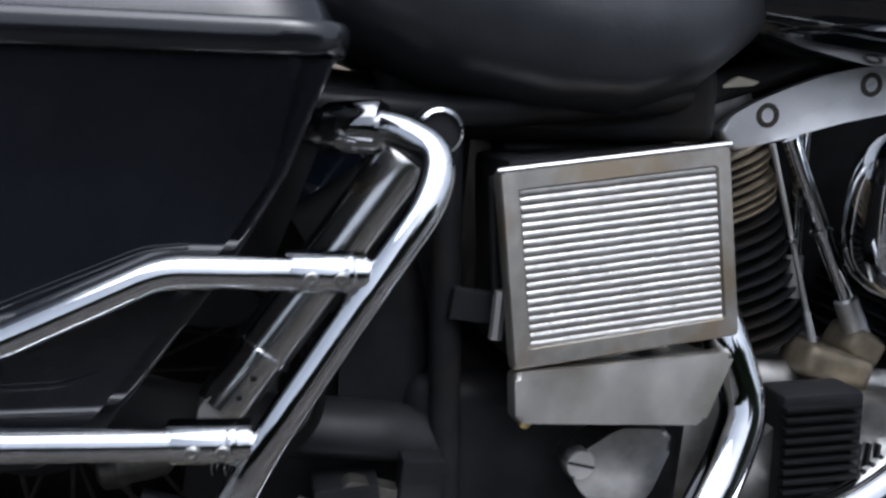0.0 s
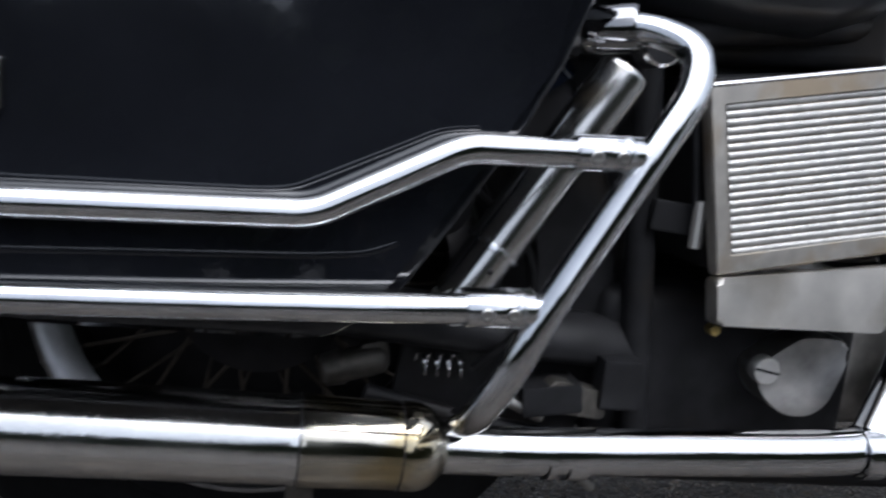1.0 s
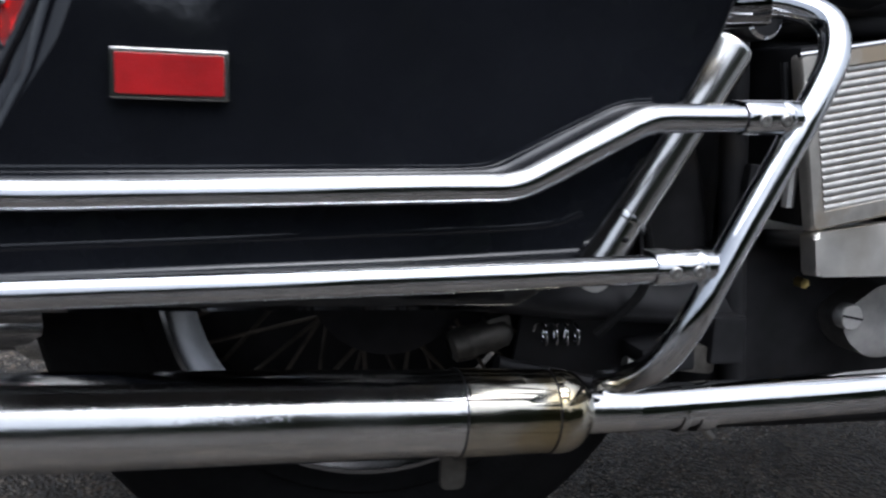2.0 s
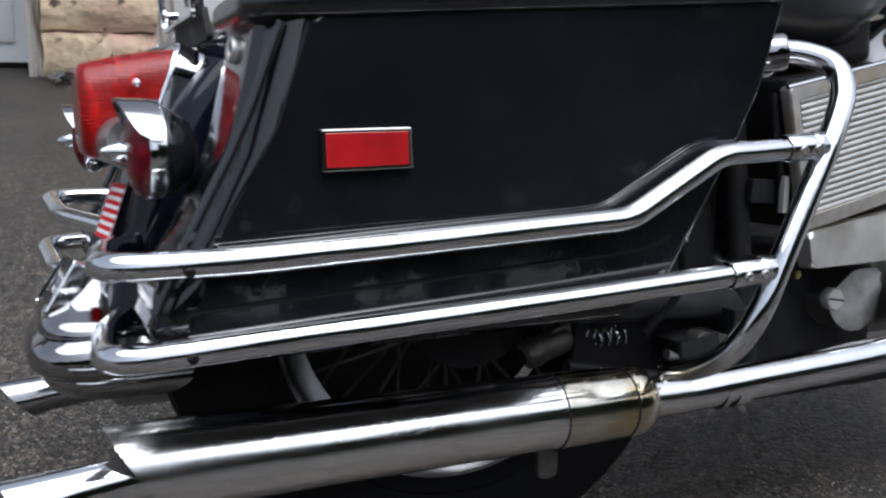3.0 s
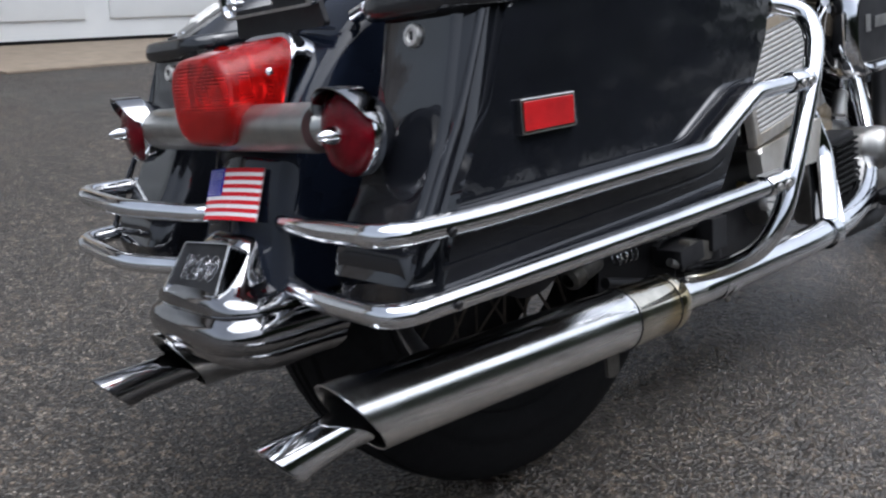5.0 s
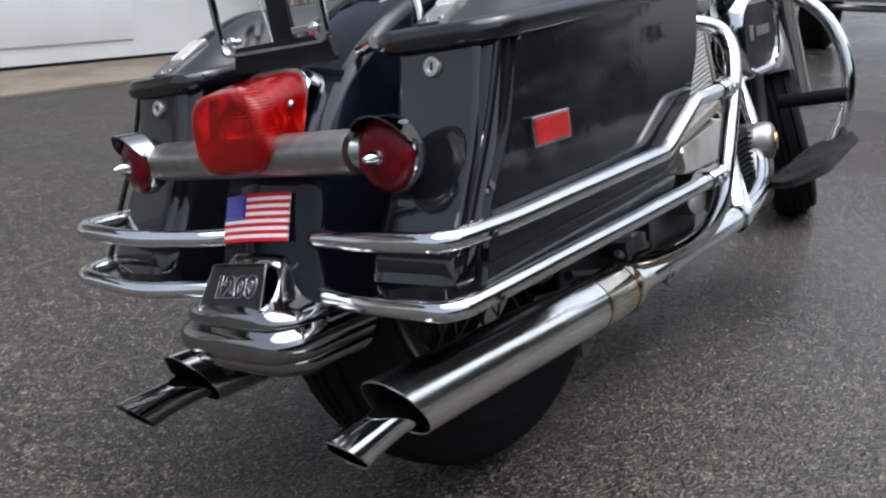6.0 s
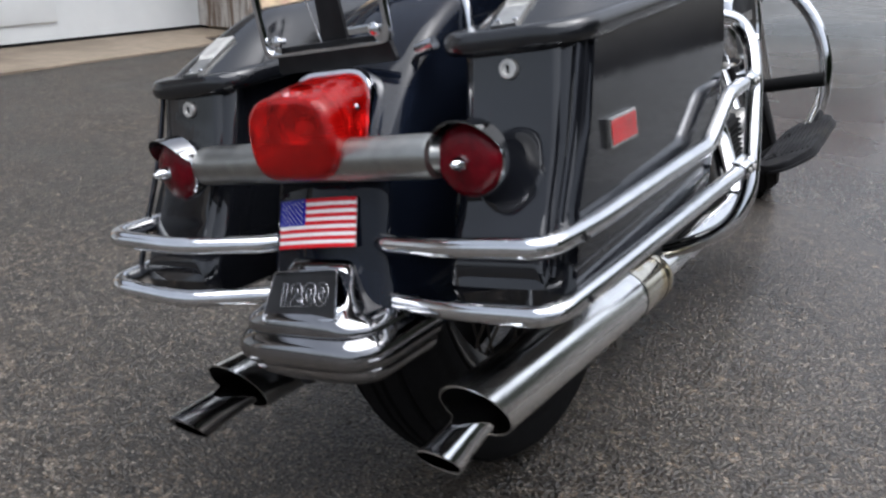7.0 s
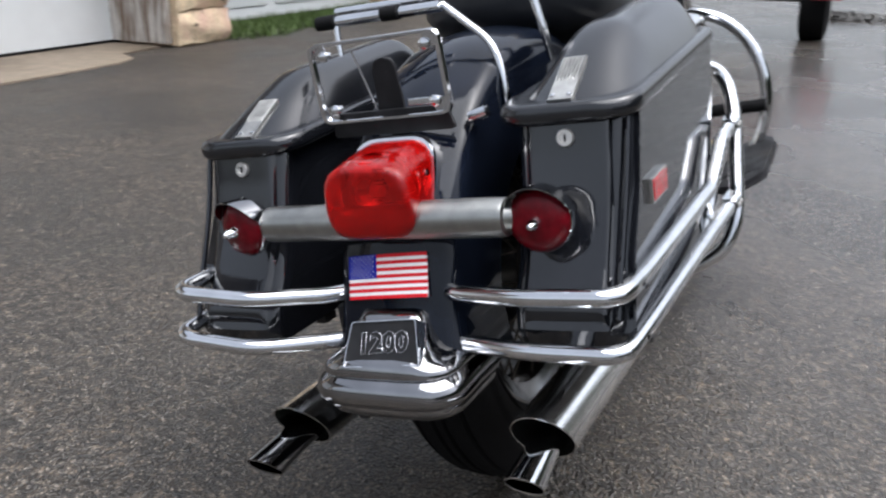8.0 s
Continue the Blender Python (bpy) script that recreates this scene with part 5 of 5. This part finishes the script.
for x, w, zb, zt in ((0.515, 0.05, 0.745, 0.80), (0.54, 0.105, 0.715, 0.845), (0.62, 0.150, 0.705, 0.885), (0.76, 0.168, 0.705, 0.91), (0.90, 0.155, 0.72, 0.915), (1.00, 0.11, 0.75, 0.90), (1.045, 0.04, 0.79, 0.87)):
    tank_rows.append([(x, w * math.copysign(abs(math.cos(a)) ** 0.7, math.cos(a)), (zb + zt) / 2 + (zt - zb) / 2 * math.copysign(abs(math.sin(a)) ** 0.8, math.sin(a))) for a in (2 * math.pi * k / 24 for k in range(24))])
part("fuel_tank", loft(tank_rows), PAINT, bike, "glossy black fuel tank")

# Curved alloy bracket with two socket bolts, on the rear rocker box
arch = [(0.561, 0.622), (0.577, 0.641), (0.600, 0.656), (0.632, 0.673), (0.675, 0.692), (0.714, 0.704), (0.775, 0.717), (0.775, 0.668), (0.750, 0.658), (0.705, 0.645), (0.660, 0.629), (0.610, 0.612), (0.582, 0.601)]
br = part("rocker_bracket", plate(round_corners(arch, 0.006, 2), (0, -0.024, 0), (1, 0, 0), (0, 0, 1), 0.016, 0.006, 4), RAW_ALLOY, bike, "curved grey alloy bracket with two socket bolts")
for x, z in ((0.6145, 0.6435), (0.730, 0.688)):
    part("bolt", lathe([(0, 0.0130), (0.0012, 0.0125), (0.0015, 0.008), (-0.0015, 0.0072), (-0.0015, 0.0)], (x, -0.0402, z), (0, -1, 0), 20), OLD_STEEL, br)
    part("socket", lathe([(0, 0.0058), (0.0005, 0.0)], (x, -0.0390, z), (0, -1, 0), 6, caps=True), SATIN, br)

part("tab", plate([(0.549, 0.664), (0.590, 0.671), (0.5965, 0.676), (0.572, 0.679)], (0, -0.040, 0), (1, 0, 0), (0, 0, 1), 0.006, 0.001), CREAM, br, "small cream plastic tab")


# Engine
engine = part("crankcase", block((0.36, 0.15, 0.17), pose(0.72, 0.01, 0.30), 0.03, 3), ALLOY, bike, "grey alloy engine crankcase")
for lean, base in ((24, Vector((0.66, 0.022, 0.385))), (-22, Vector((0.80, 0.022, 0.385)))):
    m = Matrix.Translation(base) @ pose(0, 0, 0, 0, -lean, 0)
    up_axis = m.to_3x3() @ Vector((0, 0, 1))
    cyl = part("cylinder", lathe([(0, 0.05), (0.235, 0.05)], base, up_axis, 24, caps=True), SATIN, bike, "finned engine cylinder, black below and brown with heat above")
    for k in range(18):
        upper = k > 9
        at = 0.012 + k * 0.0150 if not upper else 0.160 + (k - 10) * 0.0092
        r = (0.078 if not upper else 0.080 + 0.003 * math.sin(k * 1.7))
        part("fin", lathe([(at, 0.05), (at + 0.0006, r - 0.001), (at + 0.0016, r), (at + 0.0034, r), (at + 0.0042, r - 0.001), (at + 0.0048, 0.05)], base, up_axis, 32), FINS if upper else SATIN, cyl)
    part("rocker_box", block((0.16, 0.085, 0.06), m @ pose(0, 0.020, 0.262), 0.02, 3), ALLOY, cyl)
for foot, top, r in (((0.752, -0.062, 0.418), (0.640, -0.048, 0.622), 0.0092), ((0.700, -0.065, 0.398), (0.618, -0.052, 0.615), 0.0030), ((0.690, -0.020, 0.45), (0.672, -0.020, 0.64), 0.0080), ((0.80, -0.075, 0.40), (0.875, -0.068, 0.62), 0.0092)):
    foot, top = Vector(foot), Vector(top)
    rod = part("pushrod_tube", tube([foot, top], r, 0, 14), CHROME if r > 0.005 else STEEL, bike, "slim chrome pushrod tube")
    part("rod_ring", lathe([(-0.004, r), (-0.002, r + 0.003), (0.002, r + 0.003), (0.004, r)], foot.lerp(top, 0.55), top - foot, 16), CHROME, rod)
    part("rod_foot", lathe([(0, r * 1.5), (0.045, r * 1.4), (0.048, r)], foot, top - foot, 16, caps=True), STEEL, rod)
part("tappet_block", block((0.05, 0.05, 0.035), pose(0.755, -0.052, 0.408, 0, 28, 8), 0.012, 3, block((0.085, 0.06, 0.040), pose(0.722, -0.055, 0.385, 0, 12, 0), 0.014, 3)), FINS, bike, "stained cast tappet block")
part("gear_cover", plate(round_corners([(0.60, 0.22), (0.86, 0.22), (0.90, 0.30), (0.80, 0.37), (0.64, 0.36), (0.58, 0.30)], 0.03), (0, -0.09, 0), (1, 0, 0), (0, 0, 1), 0.045, 0.01, 3), ALLOY, engine, "alloy gear cover with ridges")
for k in range(10):
    part("ridge", block((0.004, 0.006, 0.08), pose(0.640 + k * 0.011, -0.137, 0.285), 0.0015), SATIN, engine)
AIR_U, AIR_V = Vector((0.997, 0, 0.07)), Vector((-0.07, 0, 0.997))


def oval(a, c, y):
    r = round_corners([(-a, -c), (a, -c), (a, c), (-a, c)], c * 0.86, 9)
    return [Vector((0.797, y, 0.563)) + AIR_U * p + AIR_V * q for p, q in r]


air = part("air_cleaner", loft([oval(*s) for s in ((0.106, 0.080, -0.082), (0.114, 0.088, -0.095), (0.118, 0.092, -0.115), (0.117, 0.091, -0.132), (0.113, 0.087, -0.146), (0.107, 0.080, -0.155), (0.101, 0.073, -0.157), (0.096, 0.067, -0.154), (0.094, 0.064, -0.147))], caps=True), CHROME, bike, "oval chrome air cleaner with a dark centre")
part("air_centre", plate([(p, q) for p, q in round_corners([(-0.092, -0.062), (0.092, -0.062), (0.092, 0.062), (-0.092, 0.062)], 0.054, 9)], (0.797, -0.1468, 0.563), AIR_U, AIR_V, 0.003, 0.001), SATIN, air, "dark oval centre of the air cleaner")
part("air_badge", block((0.075, 0.002, 0.020), pose(0.812, -0.1510, 0.57, 0, -4, 0), 0.001), ALLOY, air)
part("air_badge", block((0.020, 0.002, 0.030), pose(0.748, -0.1510, 0.566, 0, -4, 0), 0.001), ALLOY, air)
part("oil_filter", lathe([(0, 0.040), (0.06, 0.041), (0.070, 0.038), (0.076, 0.030), (0.078, 0.0)], (0.795, -0.090, 0.338), (0.25, -1, 0), 28), ALLOY, bike, "grey cylindrical filter with a yellow cap")
part("filter_cap", lathe([(0, 0.020), (0.004, 0.0185), (0.005, 0.0)], (0.8139, -0.1657, 0.338), (0.25, -1, 0), 18), BRASS, bike)


# Rack behind the seat, its stays and clamps
rack = part("rear_rack", tube([(-0.226, -0.099, 0.605), (-0.224, -0.099, 0.640), (-0.214, -0.085, 0.692), (-0.190, -0.005, 0.752)], 0.0054, 0.03, 14), CHROME, bike, "chrome tube rack behind the seat")
part("rack_foot", tube([(-0.330, -0.092, 0.609), (-0.330, -0.1155, 0.615)], 0.0080, 0, 16), CHROME, rack)
part("rack_stay", tube([(-0.110, -0.128, 0.655), (-0.120, -0.125, 0.691), (-0.120, -0.114, 0.739), (-0.118, -0.104, 0.785)], 0.0060, 0.02, 14), CHROME, rack)
part("rack_bar", tube([(-0.200, 0.196, 0.751), (-0.198, -0.006, 0.750)], 0.0080, 0, 16), CHROME, rack, "chrome bar with rubber clamps")
part("rack_bar", tube([(-0.160, 0.190, 0.764), (-0.158, 0.010, 0.763)], 0.0070, 0, 16), CHROME, rack)
for y0, y1 in ((0.200, 0.168), (0.088, 0.060)):
    part("rubber_clamp", tube([(-0.200, y0, 0.751), (-0.200, y1, 0.751)], 0.0108, 0, 14), RUBBER, rack, "black rubber clamp")
part("rack_post", tube([(-0.200, 0.168, 0.748), (-0.203, 0.168, 0.725), (-0.205, 0.166, 0.700)], 0.005, 0.01, 10), CHROME, rack)

# Engine guard, peg, floorboard
def guard_arc(s):
    ring = [(0.972 + 0.008 * math.sin(radians(a)), -s * (0.100 + 0.174 * math.cos(radians(a))), 0.437 + 0.212 * math.sin(radians(a))) for a in range(96, -97, -8)]
    return [(0.98, -s * 0.03, 0.655)] + ring + [(0.97, -s * 0.03, 0.222)]


eg = part("engine_guard", tube(guard_arc(1), 0.0145, 0, 18), CHROME, bike, "chrome engine guard hoop")
part("guard_arm", tube(guard_arc(-1), 0.0145, 0, 18), CHROME, eg)
part("guard_peg", tube([(0.96, -0.13, 0.405), (0.955, -0.275, 0.412)], 0.0155, 0, 16), RUBBER, eg, "black rubber peg on the guard")
board = round_corners([(-0.14, -0.055), (0.10, -0.055), (0.15, -0.03), (0.16, 0.04), (0.08, 0.06), (-0.14, 0.06), (-0.18, 0.0)], 0.05, 6)
BO, BU, BV = Vector((0.850, -0.242, 0.289)), Vector((0.991, 0, 0.132)), Vector((0.038, 0.956, -0.29))
BN = BU.cross(BV)
fb = part("floorboard", plate(board, BO, BU, BV, 0.012, 0.004), SATIN, bike, "black rubber-topped floorboard")
part("board_rim", plate([(a * 1.02, b * 1.05) for a, b in board], BO - BN * 0.006, BU, BV, 0.006, 0.002), SATIN, fb)
for q in range(9):
    part("rib", block((0.22, 0.004, 0.004), Matrix.Translation(BO + BN * 0.0125 + BV * (0.011 * q - 0.042)) @ pose(0, 0, 0, -16.9, -7.6, 0), 0.0012), SATIN, fb)
part("board_stay", tube([(0.76, -0.215, 0.279), (0.76, -0.10, 0.22)], 0.011, 0, 12), SATIN, fb)
part("board_stay", tube([(0.90, -0.215, 0.297), (0.90, -0.10, 0.22)], 0.011, 0, 12), SATIN, fb)
part("side_stand", tube([(0.62, 0.12, 0.16), (0.66, 0.24, 0.075), (0.66, 0.27, 0.056)], 0.010, 0.02, 12), SATIN, bike, "black side stand")

# Front fork, fender, bars, turned to the left lock
STEER = Matrix.Translation((1.13, 0.058, 0.95)) @ Matrix.Rotation(radians(24), 4, Vector((-0.47, 0, 0.88))) @ Matrix.Translation((-1.13, 0, -0.95))


def steered(bm):
    bmesh.ops.transform(bm, matrix=STEER, verts=bm.verts)
    return bm


for side in (-1, 1):
    part("fork_leg", steered(tube([(1.62, side * 0.095, 0.351), (1.13, side * 0.095, 0.95)], 0.026, 0, 18)), CHROME, bike, "chrome front fork leg")
part("front_fender", steered(fender(Vector((1.62, 0, 0.351)), 0.365, 0.075, 20, 165, 165, 0.0, 0.12, 30)), PAINT, bike, "glossy black front fender")
part("headlamp", steered(lathe([(0.0, 0.0), (0.02, 0.06), (0.08, 0.09), (0.13, 0.095), (0.135, 0.085), (0.14, 0.0)], (1.10, 0, 0.90), (1, 0, 0), 28)), CHROME, bike, "chrome headlamp shell")
part("handlebar", steered(tube([(0.72, -0.40, 1.02), (0.86, -0.36, 1.05), (1.06, -0.14, 1.08), (1.10, 0, 1.0), (1.06, 0.14, 1.08), (0.86, 0.36, 1.05), (0.72, 0.40, 1.02)], 0.0125, 0.06, 14)), CHROME, bike, "wide chrome handlebar")

front = wheel(Vector((1.62, 0, 0.351)), 0.335, 0.128, 0.217, "black front tyre on a chrome spoked rim")
for o in (front, *front.children):
    o.data.transform(STEER)


# ---- trailer parked beyond ----
def trailer():
    t = new("utility_trailer")
    t.matrix_world = pose(6.80, 0.96, 0, 0, 0, 2)
    tagged(t, "small trailer with red fenders parked on the wet driveway", "trailer")
    for side in (-1, 1):
        w = part("wheel", lathe([(-0.07, 0.15), (-0.105, 0.20), (-0.11, 0.25), (-0.09, 0.30), (0.09, 0.30), (0.11, 0.25), (0.105, 0.20), (0.07, 0.15)], (0, side * 0.70, 0.30), (0, 1, 0), 36, caps=True), RUBBER, t, "black trailer tyre")
        part("rim", lathe([(-0.06, 0.0), (-0.06, 0.15), (0.06, 0.15), (0.06, 0.0)], (0, side * 0.70, 0.30), (0, 1, 0), 24), TRAILER_GREY, w)
        arcs = [radians(6 + 16.8 * q) for q in range(11)]
        part("mudguard", loft([[(r * math.cos(a), side * 0.70 + y, 0.30 + r * math.sin(a)) for r, y in ((0.38, side * 0.20), (0.38, -side * 0.02), (0.37, -side * 0.02), (0.37, side * 0.20))] for a in arcs]), TRAILER_RED, t, "red mudguard")
    part("bed", block((1.7, 1.0, 0.06), pose(0, 0, 0.62), 0.006), TRAILER_RED, t, "red trailer bed")
    part("side_panel", block((1.7, 0.03, 0.26), pose(0, -0.49, 0.77), 0.004), TRAILER_RED, t)
    part("side_panel", block((1.7, 0.03, 0.26), pose(0, 0.49, 0.77), 0.004), TRAILER_RED, t)
    part("end_panel", block((0.03, 0.95, 0.26), pose(0.84, 0, 0.77), 0.004), TRAILER_RED, t)
    part("end_panel", block((0.03, 0.95, 0.26), pose(-0.84, 0, 0.77), 0.004), TRAILER_RED, t)
    part("rear_bar", block((0.06, 1.25, 0.06), pose(-0.42, 0.06, 0.42), 0.006), TRAILER_GREY, t, "grey steel rear bar")
    part("axle", tube([(0, -0.62, 0.32), (0, 0.62, 0.32)], 0.028, 0, 12), TRAILER_GREY, t)
    part("tongue", tube([(0.8, 0, 0.56), (2.1, 0, 0.45)], 0.03, 0, 12), TRAILER_GREY, t)
    return t


trailer()


def debris(cx, cy, spread, count, seed):
    """Wet leaves and twigs swept together on the ground."""
    rng = random.Random(seed)
    bm = bmesh.new()
    for _ in range(count):
        c = Vector((cx + rng.gauss(0, spread * 0.5), cy + rng.gauss(0, spread * 0.6), rng.uniform(0.002, 0.05)))
        u = Vector((rng.gauss(0, 1), rng.gauss(0, 1), rng.gauss(0, 0.3))).normalized() * rng.uniform(0.02, 0.06) * min(1.0, spread * 6)
        v = u.orthogonal().normalized() * u.length * 0.5
        bm.faces.new([bm.verts.new(p) for p in (c - u, c - v, c + u, c + v)])
    return tagged(part("fallen_leaves", bm, WET_LEAF, smooth=False), "dark wet fallen leaves and twigs on the driveway", "leaves", kind="stuff")


debris(8.9, 0.12, 0.22, 800, 12)
debris(-0.32, 4.28, 0.10, 260, 6)
debris(-0.05, 4.31, 0.05, 60, 7)
